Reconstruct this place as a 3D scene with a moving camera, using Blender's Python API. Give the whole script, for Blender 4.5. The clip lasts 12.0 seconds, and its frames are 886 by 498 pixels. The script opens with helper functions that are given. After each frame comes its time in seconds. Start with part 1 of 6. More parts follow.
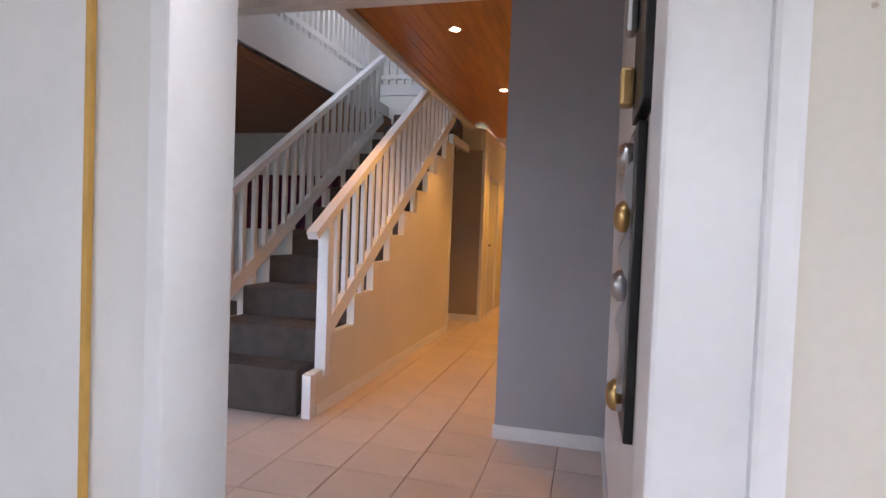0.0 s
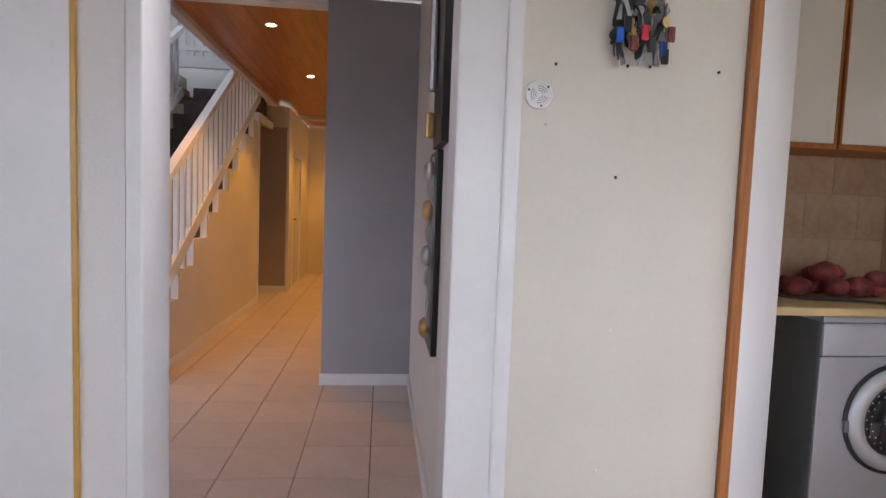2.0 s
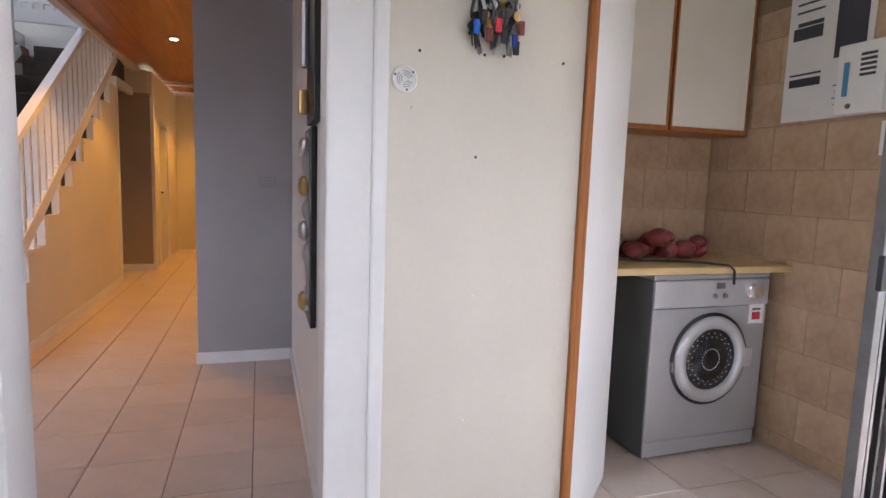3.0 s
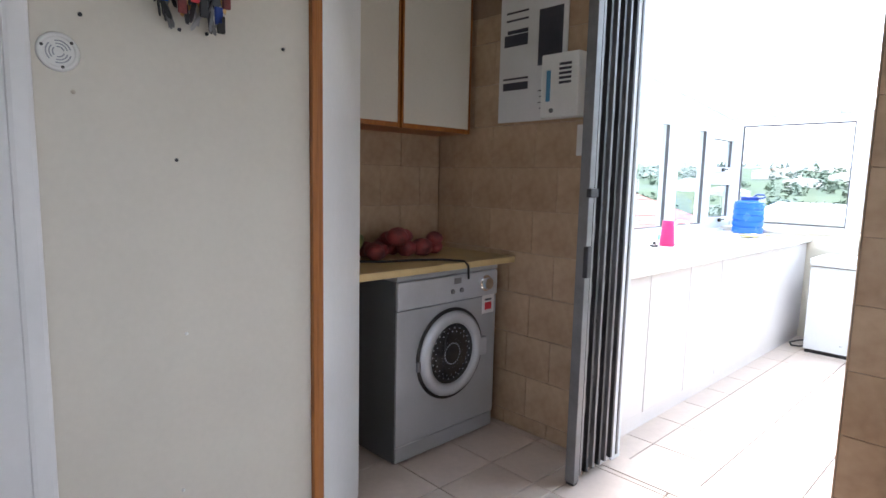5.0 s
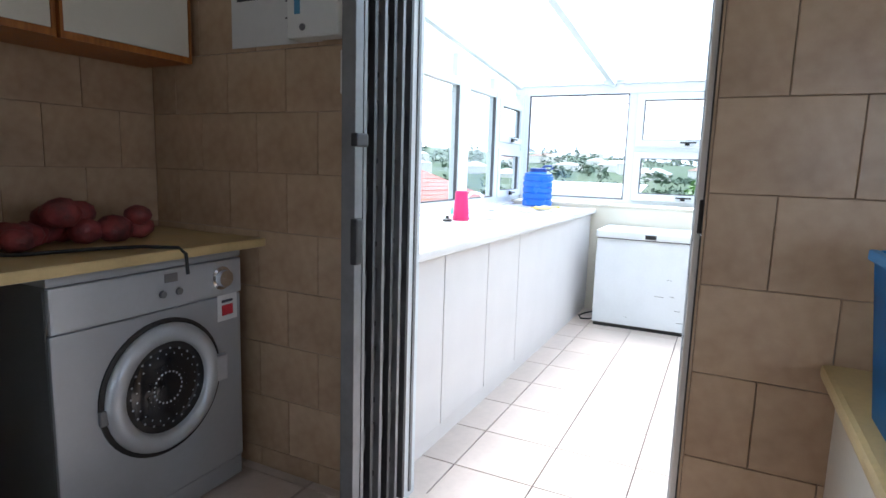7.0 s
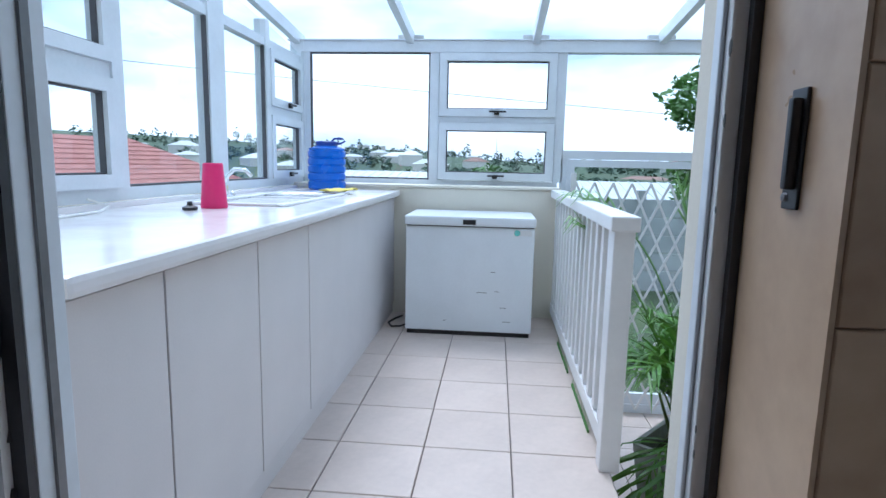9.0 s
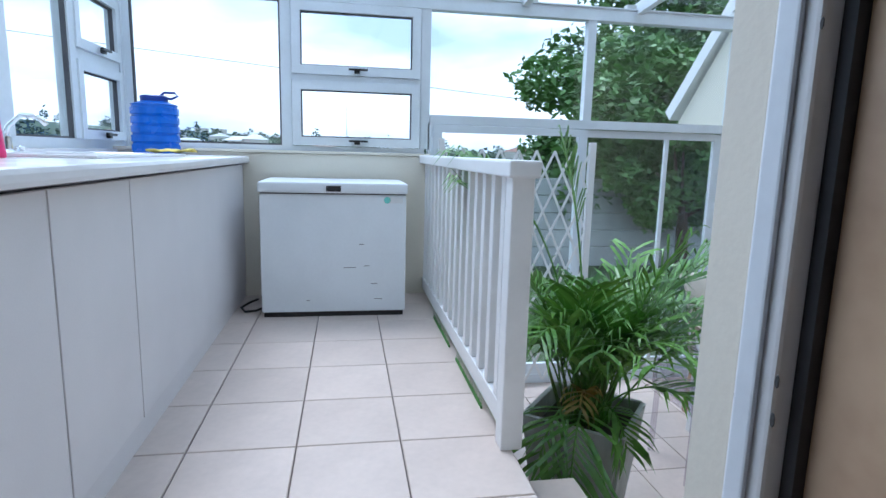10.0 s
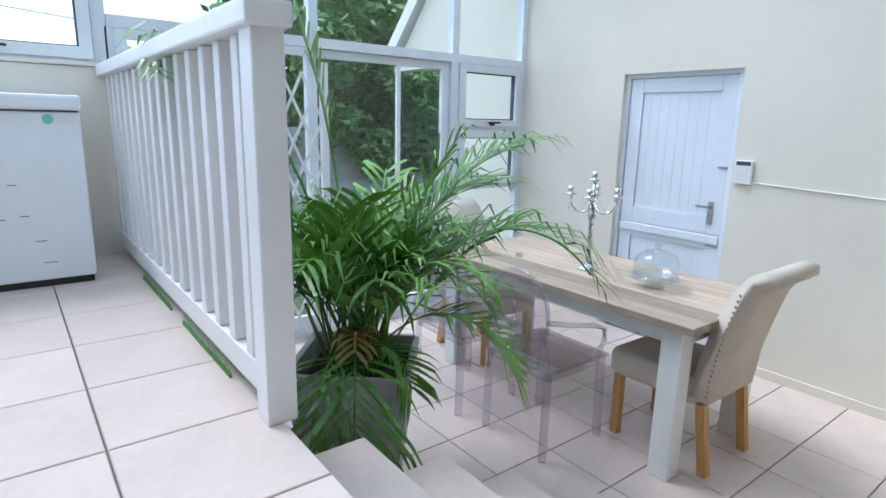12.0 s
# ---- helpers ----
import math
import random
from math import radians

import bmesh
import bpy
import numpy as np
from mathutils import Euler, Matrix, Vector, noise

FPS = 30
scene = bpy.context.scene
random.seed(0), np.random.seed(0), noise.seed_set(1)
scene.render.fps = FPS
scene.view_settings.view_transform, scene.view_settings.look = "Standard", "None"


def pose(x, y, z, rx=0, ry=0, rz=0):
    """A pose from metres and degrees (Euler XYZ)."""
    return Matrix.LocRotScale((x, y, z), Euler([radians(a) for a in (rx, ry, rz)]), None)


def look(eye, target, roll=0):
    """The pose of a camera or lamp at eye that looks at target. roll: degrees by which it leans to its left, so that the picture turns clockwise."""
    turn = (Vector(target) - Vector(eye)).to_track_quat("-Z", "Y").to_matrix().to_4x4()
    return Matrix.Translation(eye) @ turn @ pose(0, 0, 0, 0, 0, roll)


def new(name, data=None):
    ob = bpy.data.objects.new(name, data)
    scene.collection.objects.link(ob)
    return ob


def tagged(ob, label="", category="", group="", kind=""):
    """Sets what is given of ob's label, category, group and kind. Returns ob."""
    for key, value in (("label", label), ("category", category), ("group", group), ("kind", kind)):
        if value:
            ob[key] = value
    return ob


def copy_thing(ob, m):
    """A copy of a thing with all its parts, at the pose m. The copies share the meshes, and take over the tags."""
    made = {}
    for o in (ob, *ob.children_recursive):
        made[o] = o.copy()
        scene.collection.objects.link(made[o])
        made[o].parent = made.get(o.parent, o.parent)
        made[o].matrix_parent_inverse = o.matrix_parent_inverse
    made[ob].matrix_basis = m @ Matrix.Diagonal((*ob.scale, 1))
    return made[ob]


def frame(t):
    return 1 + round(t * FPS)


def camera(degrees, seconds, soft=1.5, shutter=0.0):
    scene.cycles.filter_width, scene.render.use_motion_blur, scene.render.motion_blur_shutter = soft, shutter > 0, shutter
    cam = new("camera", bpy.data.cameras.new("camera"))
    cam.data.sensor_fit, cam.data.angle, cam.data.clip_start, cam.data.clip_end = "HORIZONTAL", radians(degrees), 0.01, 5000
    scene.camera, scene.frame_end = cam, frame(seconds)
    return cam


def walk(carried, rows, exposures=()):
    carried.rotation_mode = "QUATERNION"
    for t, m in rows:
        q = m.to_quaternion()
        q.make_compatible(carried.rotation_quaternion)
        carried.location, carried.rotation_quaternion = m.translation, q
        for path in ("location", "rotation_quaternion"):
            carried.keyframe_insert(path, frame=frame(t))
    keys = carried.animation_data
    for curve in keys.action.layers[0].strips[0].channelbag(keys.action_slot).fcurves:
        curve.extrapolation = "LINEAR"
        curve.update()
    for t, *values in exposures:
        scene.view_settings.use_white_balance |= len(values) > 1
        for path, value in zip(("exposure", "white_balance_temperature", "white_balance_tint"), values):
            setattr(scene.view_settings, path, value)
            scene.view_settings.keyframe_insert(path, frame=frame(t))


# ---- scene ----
cam = camera(75.8, 12.0)
PATH = [
    (0, (0.515, 0.373, 1.252), (0.016, 2.309, 1.189), 2.2),
    (0.5, (0.485, 0.163, 1.28), (0.139, 2.131, 1.2), 2.1),
    (1, (0.456, -0.036, 1.311), (0.258, 1.951, 1.214), 2.1),
    (1.5, (0.426, -0.23, 1.331), (0.423, 1.767, 1.217), 2.1),
    (2, (0.407, -0.348, 1.321), (0.626, 1.634, 1.178), 2.1),
    (2.5, (0.411, -0.422, 1.32), (0.847, 1.52, 1.124), 2.1),
    (3, (0.422, -0.47, 1.344), (1.034, 1.419, 1.112), 1.9),
    (3.2, (0.434, -0.478, 1.363), (1.122, 1.384, 1.116), 1.6),
    (5, (0.569, -0.259, 1.395), (1.939, 1.177, 1.151), 1.3),
    (5.5, (0.709, -0.194, 1.382), (2.212, 1.101, 1.13), 1.4),
    (6, (0.873, -0.111, 1.347), (2.476, 1.056, 1.081), 1.4),
    (6.5, (1.12, 0.006, 1.322), (2.821, 1.018, 1.037), 1.7),
    (6.7, (1.192, 0.048, 1.303), (2.928, 0.999, 1.017), 1.8),
    (8.3, (2.057, 0.335, 1.207), (3.965, 0.855, 0.912), 1.2),
    (8.5, (2.154, 0.382, 1.186), (4.088, 0.798, 0.891), 1.4),
    (9, (2.357, 0.452, 1.143), (4.327, 0.628, 0.849), 1.2),
    (9.5, (2.54, 0.503, 1.063), (4.515, 0.411, 0.763), 1.4),
    (10, (2.686, 0.537, 0.989), (4.63, 0.204, 0.659), 1.5),
    (10.5, (2.844, 0.57, 0.916), (4.719, -0.021, 0.551), 1.8),
    (11, (2.963, 0.551, 0.856), (4.738, -0.286, 0.466), 1.5),
    (11.5, (3.074, 0.511, 0.79), (4.725, -0.539, 0.378), 1.3),
    (12, (3.174, 0.461, 0.732), (4.721, -0.729, 0.297), 1.3),
]

EXPO = [(0, 3.25, 6350, 20), (1.0, 2.9, 6400, 20), (2.5, 3.1, 6450, 20), (3.2, 3.25, 6450, 20), (4.8, 2.6, 6300, 16), (5.5, 2.3, 6250, 14), (6.7, 2.1, 6050, 12), (7.5, 1.7, 5850, 10), (8.3, 1.0, 5400, 10), (9.5, 0.75, 5400, 10), (11, 0.72, 5500, 10), (12, 1.0, 5600, 11)]
walk(cam, [(t, look(eye, target, roll)) for t, eye, target, roll in PATH], EXPO)

# ---------------------------------------------------------------- plan, metres
KY = 1.24            # kitchen face of the hall wall
DX0, DX1 = 3.02, 3.17    # wall between kitchen and sunroom
LOW = -0.85          # lower dining floor
WX = 6.97            # glazed end wall
SY = 2.05            # glazed side wall
DY = -3.31           # dining wall
EAVE, SLOPE = 2.10, 0.10
PITCH = 0.36


def roof_z(x):
    return EAVE + (WX - x) * SLOPE


# ---------------------------------------------------------------- world and lamps
world = bpy.data.worlds.new("sky")
scene.world = world
world.use_nodes = True
wn = world.node_tree
wn.nodes.clear()
w_out = wn.nodes.new("ShaderNodeOutputWorld")
w_bg = wn.nodes.new("ShaderNodeBackground")
w_sky = wn.nodes.new("ShaderNodeTexSky")
w_sky.sky_type, w_sky.sun_disc, w_sky.sun_elevation, w_sky.sun_rotation = "NISHITA", False, radians(48), radians(60)
w_tc = wn.nodes.new("ShaderNodeTexCoord")
w_map = wn.nodes.new("ShaderNodeMapping")
w_map.inputs["Scale"].default_value = (1, 1, 3.2)
w_noise = wn.nodes.new("ShaderNodeTexNoise")
w_noise.inputs["Scale"].default_value, w_noise.inputs["Detail"].default_value = 2.3, 6
w_ramp = wn.nodes.new("ShaderNodeValToRGB")
w_ramp.color_ramp.elements[0].position, w_ramp.color_ramp.elements[0].color = 0.36, (4.8, 6.0, 8.0, 1)
w_ramp.color_ramp.elements[1].position, w_ramp.color_ramp.elements[1].color = 0.56, (11.0, 12.2, 13.6, 1)
w_mix = wn.nodes.new("ShaderNodeMixRGB")
w_mix.inputs[0].default_value = 0.9
wn.links.new(w_tc.outputs["Generated"], w_map.inputs[0])
wn.links.new(w_map.outputs[0], w_noise.inputs["Vector"])
wn.links.new(w_noise.outputs[0], w_ramp.inputs[0])
wn.links.new(w_sky.outputs[0], w_mix.inputs[1])
wn.links.new(w_ramp.outputs[0], w_mix.inputs[2])
wn.links.new(w_mix.outputs[0], w_bg.inputs[0])
w_bg.inputs[1].default_value = 0.1
wn.links.new(w_bg.outputs[0], w_out.inputs[0])

sun = new("sun", bpy.data.lights.new("sun", "SUN"))
sun.data.energy, sun.data.angle, sun.data.color = 1.5, radians(30), (1, 0.98, 0.95)
sun.matrix_world = look((20, 8, 30), (5, 0, 0))


def area(name, eye, target, w, h, power, colour):
    ob = new(name, bpy.data.lights.new(name, "AREA"))
    ob.data.shape, ob.data.size, ob.data.size_y, ob.data.energy, ob.data.color = "RECTANGLE", w, h, power, colour
    ob.matrix_world = look(eye, target)
    return ob


# two fills added to light the kitchen; its windows are assumed, out of view
area("kitchen_west_fill", (-1.49, -1.05, 1.55), (1.0, 0.4, 1.1), 1.0, 1.15, 0.45, (0.95, 0.97, 1.0))
area("kitchen_south_fill", (1.65, -2.30, 1.55), (1.4, 1.2, 1.1), 1.4, 1.15, 0.9, (0.95, 0.97, 1.0))
# fill added above the stairs; a skylight there is assumed
area("stairwell_fill", (-1.9, 6.4, 5.15), (-1.7, 6.2, 0), 0.9, 1.2, 0.5, (0.86, 0.93, 1.0))
area("lounge_window_light", (-5.78, 5.65, 1.62), (-2, 5.4, 1.0), 0.85, 0.6, 0.4, (0.95, 0.97, 1.0))


def downlight_lamp(x, y, z, power):
    ob = new("downlight_glow", bpy.data.lights.new("downlight_glow", "SPOT"))
    ob.data.energy, ob.data.spot_size, ob.data.spot_blend, ob.data.color, ob.data.shadow_soft_size = power, radians(105), 0.7, (1, 0.46, 0.08), 0.04
    ob.matrix_world = look((x, y, z), (x, y, 0))


for ly in (4.54, 6.38, 8.2, 9.8):
    downlight_lamp(-0.53 + (ly - 4.54) * 0.05, ly, 2.72, 9.5)


# ---------------------------------------------------------------- materials
def material(name, colour, rough=0.6, metal=0.0, vary=0.12, scale=6.0, bump=0.0, fine=60.0, tint=None, stretch=(1, 1, 1), piece=0.0, coat=0.0):
    m = bpy.data.materials.new(name)
    m.use_nodes = True
    nt = m.node_tree
    b = nt.nodes["Principled BSDF"]
    tc = nt.nodes.new("ShaderNodeTexCoord")
    mp = nt.nodes.new("ShaderNodeMapping")
    mp.inputs["Scale"].default_value = stretch
    nt.links.new(tc.outputs["Object"], mp.inputs[0])
    n1, n2 = nt.nodes.new("ShaderNodeTexNoise"), nt.nodes.new("ShaderNodeTexNoise")
    n1.inputs["Scale"].default_value, n1.inputs["Detail"].default_value = scale, 5
    n2.inputs["Scale"].default_value, n2.inputs["Detail"].default_value = fine, 3
    nt.links.new(mp.outputs[0], n1.inputs["Vector"])
    nt.links.new(mp.outputs[0], n2.inputs["Vector"])
    ramp = nt.nodes.new("ShaderNodeValToRGB")
    dark = tint or tuple(c * (1 - 2 * vary) for c in colour)
    ramp.color_ramp.elements[0].position, ramp.color_ramp.elements[0].color = 0.3, (*dark, 1)
    ramp.color_ramp.elements[1].position, ramp.color_ramp.elements[1].color = 0.68, (*colour, 1)
    add = nt.nodes.new("ShaderNodeMath")
    add.operation = "MULTIPLY_ADD"
    add.inputs[1].default_value = 0.35
    nt.links.new(n2.outputs[0], add.inputs[0])
    sub = nt.nodes.new("ShaderNodeMath")
    sub.operation = "MULTIPLY_ADD"
    sub.inputs[1].default_value, sub.inputs[2].default_value = 1.0, -0.17
    nt.links.new(n1.outputs[0], sub.inputs[0])
    nt.links.new(sub.outputs[0], add.inputs[2])
    nt.links.new(add.outputs[0], ramp.inputs[0])
    last = ramp.outputs[0]
    if piece:
        info = nt.nodes.new("ShaderNodeObjectInfo")
        rng = nt.nodes.new("ShaderNodeMapRange")
        rng.inputs[3].default_value, rng.inputs[4].default_value = 1 - piece, 1 + piece
        nt.links.new(info.outputs["Random"], rng.inputs[0])
        hsv = nt.nodes.new("ShaderNodeHueSaturation")
        nt.links.new(rng.outputs[0], hsv.inputs["Value"])
        nt.links.new(last, hsv.inputs["Color"])
        last = hsv.outputs[0]
    nt.links.new(last, b.inputs["Base Color"])
    rr = nt.nodes.new("ShaderNodeMapRange")
    rr.inputs[3].default_value, rr.inputs[4].default_value = max(0.02, rough - 0.08), min(1, rough + 0.1)
    nt.links.new(n1.outputs[0], rr.inputs[0])
    nt.links.new(rr.outputs[0], b.inputs["Roughness"])
    b.inputs["Metallic"].default_value = metal
    b.inputs["Coat Weight"].default_value = coat
    if bump:
        bp = nt.nodes.new("ShaderNodeBump")
        bp.inputs["Strength"].default_value, bp.inputs["Distance"].default_value = min(1, bump), 0.004
        nt.links.new(n2.outputs[0], bp.inputs["Height"])
        nt.links.new(bp.outputs[0], b.inputs["Normal"])
    return m


def glass_material(name, colour, gloss):
    m = bpy.data.materials.new(name)
    m.use_nodes = True
    nt = m.node_tree
    nt.nodes.clear()
    out, mix = nt.nodes.new("ShaderNodeOutputMaterial"), nt.nodes.new("ShaderNodeMixShader")
    tr, gl = nt.nodes.new("ShaderNodeBsdfTransparent"), nt.nodes.new("ShaderNodeBsdfGlossy")
    lw_ = nt.nodes.new("ShaderNodeLayerWeight")
    lw_.inputs[0].default_value = 0.5
    pw = nt.nodes.new("ShaderNodeMath")
    pw.operation, pw.inputs[1].default_value = "POWER", 4.0
    fr = nt.nodes.new("ShaderNodeMath")
    fr.operation, fr.inputs[1].default_value, fr.inputs[2].default_value = "MULTIPLY_ADD", gloss, gloss * 0.12
    nt.links.new(lw_.outputs["Facing"], pw.inputs[0])
    nt.links.new(pw.outputs[0], fr.inputs[0])
    tr.inputs[0].default_value = (*colour, 1)
    gl.inputs["Roughness"].default_value = 0.02
    nt.links.new(fr.outputs[0], mix.inputs[0])
    nt.links.new(tr.outputs[0], mix.inputs[1])
    nt.links.new(gl.outputs[0], mix.inputs[2])
    nt.links.new(mix.outputs[0], out.inputs[0])
    return m


def glow_material(name, colour, power):
    m = bpy.data.materials.new(name)
    m.use_nodes = True
    b = m.node_tree.nodes["Principled BSDF"]
    b.inputs["Base Color"].default_value = (*colour, 1)
    b.inputs["Emission Color"].default_value = (*colour, 1)
    b.inputs["Emission Strength"].default_value = power
    return m


M = {
    "white_gloss": material("white_gloss_paint", (0.78, 0.78, 0.78), 0.35, vary=0.04, scale=3, bump=0.12, fine=40),
    "white_wall": material("white_wall_paint", (0.76, 0.75, 0.73), 0.7, vary=0.04, scale=2, bump=0.2, fine=90),
    "cream_wall": material("cream_wall_paint", (0.75, 0.70, 0.59), 0.75, vary=0.04, scale=1.5, bump=0.1, fine=120),
    "cream_panel": material("cream_laminate", (0.68, 0.64, 0.56), 0.45, vary=0.04, scale=2, bump=0.05),
    "grey_wall": material("grey_wall_paint", (0.36, 0.36, 0.38), 0.7, vary=0.05, scale=2, bump=0.2, fine=90),
    "stair_side": material("stair_side_paint", (0.74, 0.69, 0.60), 0.6, vary=0.04, scale=2, bump=0.2, fine=90),
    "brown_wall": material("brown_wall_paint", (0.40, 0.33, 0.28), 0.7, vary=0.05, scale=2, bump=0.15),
    "floor_tile": material("ceramic_floor_tile", (0.60, 0.50, 0.44), 0.33, vary=0.06, scale=5, bump=0.06, fine=40, piece=0.05),
    "grout": material("floor_grout", (0.20, 0.165, 0.15), 0.9, vary=0.15, scale=20),
    "wall_tile": material("mottled_wall_tile", (0.56, 0.40, 0.26), 0.3, tint=(0.40, 0.265, 0.165), scale=4, bump=0.08, fine=30, piece=0.05),
    "wall_grout": material("wall_tile_grout", (0.35, 0.24, 0.16), 0.9, vary=0.1),
    "pine": material("varnished_pine", (0.56, 0.20, 0.05), 0.4, tint=(0.38, 0.12, 0.028), scale=2.2, stretch=(9, 0.9, 9), fine=22, bump=0.08, coat=0.15),
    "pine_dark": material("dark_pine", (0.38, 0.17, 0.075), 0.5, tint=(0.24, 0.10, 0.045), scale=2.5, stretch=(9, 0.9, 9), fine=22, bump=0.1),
    "oak_trim": material("orange_oak_trim", (0.42, 0.15, 0.03), 0.4, tint=(0.25, 0.08, 0.015), scale=4, stretch=(14, 14, 0.8), fine=30),
    "gold_edge": material("gold_edge_strip", (0.62, 0.36, 0.08), 0.4, vary=0.1),
    "carpet": material("brown_carpet", (0.085, 0.068, 0.058), 0.97, vary=0.16, scale=12, bump=1.0, fine=220),
    "worktop": material("yellow_worktop", (0.58, 0.43, 0.20), 0.38, vary=0.1, scale=9, fine=80),
    "white_top": material("white_worktop", (0.80, 0.78, 0.78), 0.16, vary=0.03, scale=6),
    "cabinet_face": material("pale_cabinet_face", (0.72, 0.69, 0.69), 0.5, vary=0.03, scale=4, bump=0.06, fine=160),
    "alu": material("white_aluminium", (0.72, 0.76, 0.80), 0.35, vary=0.05, scale=5),
    "steel": material("brushed_steel", (0.55, 0.55, 0.56), 0.32, metal=1.0, vary=0.08, scale=8),
    "chrome": material("chrome", (0.8, 0.8, 0.82), 0.1, metal=1.0, vary=0.03),
    "brass": material("brushed_brass", (0.62, 0.42, 0.18), 0.3, metal=1.0, vary=0.1, scale=10),
    "silver": material("silver_enamel", (0.40, 0.42, 0.45), 0.36, metal=0.45, vary=0.04, scale=5),
    "silver_light": material("silver_panel", (0.50, 0.52, 0.55), 0.33, metal=0.4, vary=0.05, scale=5),
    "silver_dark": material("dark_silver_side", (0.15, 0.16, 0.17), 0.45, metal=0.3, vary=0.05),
    "black": material("black_plastic", (0.012, 0.012, 0.013), 0.35, vary=0.1),
    "dark_glass": material("dark_door_glass", (0.016, 0.016, 0.018), 0.08, vary=0.05),
    "gate_dark": material("dark_gate_metal", (0.06, 0.06, 0.065), 0.45, metal=0.6, vary=0.12, scale=12),
    "gate_grey": material("grey_gate_metal", (0.22, 0.22, 0.23), 0.4, metal=0.5, vary=0.1, scale=12),
    "white_plastic": material("white_plastic", (0.80, 0.80, 0.78), 0.4, vary=0.03),
    "paper": material("white_paper", (0.74, 0.74, 0.74), 0.8, vary=0.03),
    "ink": material("dark_print", (0.07, 0.07, 0.09), 0.8, vary=0.1),
    "ink_blue": material("blue_print", (0.10, 0.32, 0.55), 0.8, vary=0.1),
    "red": material("red_print", (0.62, 0.03, 0.05), 0.6, vary=0.1),
    "pink": material("pink_plastic", (0.78, 0.025, 0.17), 0.35, vary=0.06),
    "blue": material("blue_plastic", (0.02, 0.15, 0.66), 0.25, vary=0.08, scale=8),
    "blue_dark": material("dark_blue_plastic", (0.012, 0.05, 0.30), 0.3, vary=0.08),
    "bin_blue": material("blue_bin_plastic", (0.01, 0.20, 0.46), 0.35, vary=0.06),
    "yellow": material("yellow_cloth", (0.78, 0.66, 0.16), 0.95, vary=0.1, scale=20, bump=0.6),
    "aqua": material("aqua_bottle", (0.20, 0.62, 0.55), 0.3, vary=0.1),
    "freezer": material("white_enamel", (0.76, 0.79, 0.82), 0.32, vary=0.03, scale=4),
    "scratch": material("dark_scratch", (0.10, 0.10, 0.10), 0.8, vary=0.2),
    "concrete": material("grey_concrete_pot", (0.60, 0.61, 0.59), 0.85, tint=(0.40, 0.41, 0.40), scale=5, stretch=(1, 1, 0.4), bump=0.6, fine=35),
    "soil": material("dark_soil", (0.035, 0.025, 0.018), 1.0, vary=0.3, scale=30, bump=1),
    "palm": material("palm_leaf", (0.16, 0.34, 0.045), 0.38, tint=(0.05, 0.15, 0.02), scale=3.5, fine=25, piece=0.25),
    "palm_yellow": material("yellowing_palm_leaf", (0.34, 0.24, 0.05), 0.5, vary=0.2, piece=0.2),
    "palm_stem": material("palm_stem", (0.14, 0.22, 0.05), 0.5, vary=0.2, scale=10),
    "turf": material("artificial_turf", (0.10, 0.28, 0.06), 0.9, vary=0.25, scale=30, bump=1),
    "table_top": material("weathered_wood_top", (0.46, 0.37, 0.28), 0.6, tint=(0.29, 0.22, 0.16), scale=3, stretch=(0.9, 10, 10), fine=30, bump=0.3, piece=0.32),
    "table_white": material("white_table_paint", (0.77, 0.77, 0.75), 0.45, vary=0.04, scale=4, bump=0.1),
    "linen": material("cream_linen", (0.64, 0.57, 0.48), 0.95, vary=0.06, scale=6, bump=0.7, fine=260),
    "chair_wood": material("light_oak_leg", (0.52, 0.30, 0.10), 0.45, tint=(0.38, 0.20, 0.06), scale=5, stretch=(10, 10, 1), fine=30),
    "stud": material("dull_stud", (0.45, 0.40, 0.33), 0.4, metal=0.8),
    "rubber": material("grey_seal", (0.10, 0.10, 0.11), 0.8, vary=0.1),
    "door_white": material("white_door_paint", (0.74, 0.78, 0.83), 0.42, vary=0.04, scale=4, bump=0.1),
    "concrete_panel": material("precast_concrete", (0.40, 0.41, 0.40), 0.9, tint=(0.27, 0.28, 0.27), scale=2.5, bump=0.6, fine=25),
    "grass": material("lawn", (0.055, 0.085, 0.03), 1.0, tint=(0.03, 0.05, 0.02), scale=0.6, bump=0.8, fine=30),
    "hill": material("wooded_hillside", (0.062, 0.10, 0.045), 1.0, tint=(0.028, 0.05, 0.026), scale=0.03, fine=0.3),
    "leaf": material("tree_leaf", (0.13, 0.26, 0.055), 0.5, tint=(0.045, 0.11, 0.028), scale=0.8, fine=9),
    "leaf_far": material("distant_leaf", (0.065, 0.105, 0.06), 0.8, tint=(0.03, 0.058, 0.04), scale=0.1, fine=1),
    "bark": material("bark", (0.10, 0.07, 0.05), 0.95, vary=0.25, scale=6, stretch=(4, 4, 0.6), bump=1, fine=20),
    "roof_red": material("red_roof_tile", (0.42, 0.17, 0.14), 0.8, tint=(0.30, 0.105, 0.085), scale=3, fine=30, bump=0.4),
    "brick_red": material("red_brick_wall", (0.42, 0.16, 0.11), 0.85, vary=0.15, scale=5, bump=0.4),
    "far_wall": material("far_house_wall", (0.6, 0.57, 0.52), 0.9, vary=0.1),
    "far_roof": material("far_house_roof", (0.33, 0.20, 0.16), 0.9, vary=0.2),
    "veg_red": material("red_vegetable_net", (0.30, 0.05, 0.045), 0.6, tint=(0.11, 0.03, 0.03), scale=14, bump=0.8, fine=70),
    "veg_green": material("green_vegetable_bag", (0.25, 0.24, 0.06), 0.6, tint=(0.10, 0.09, 0.04), scale=14, bump=0.6),
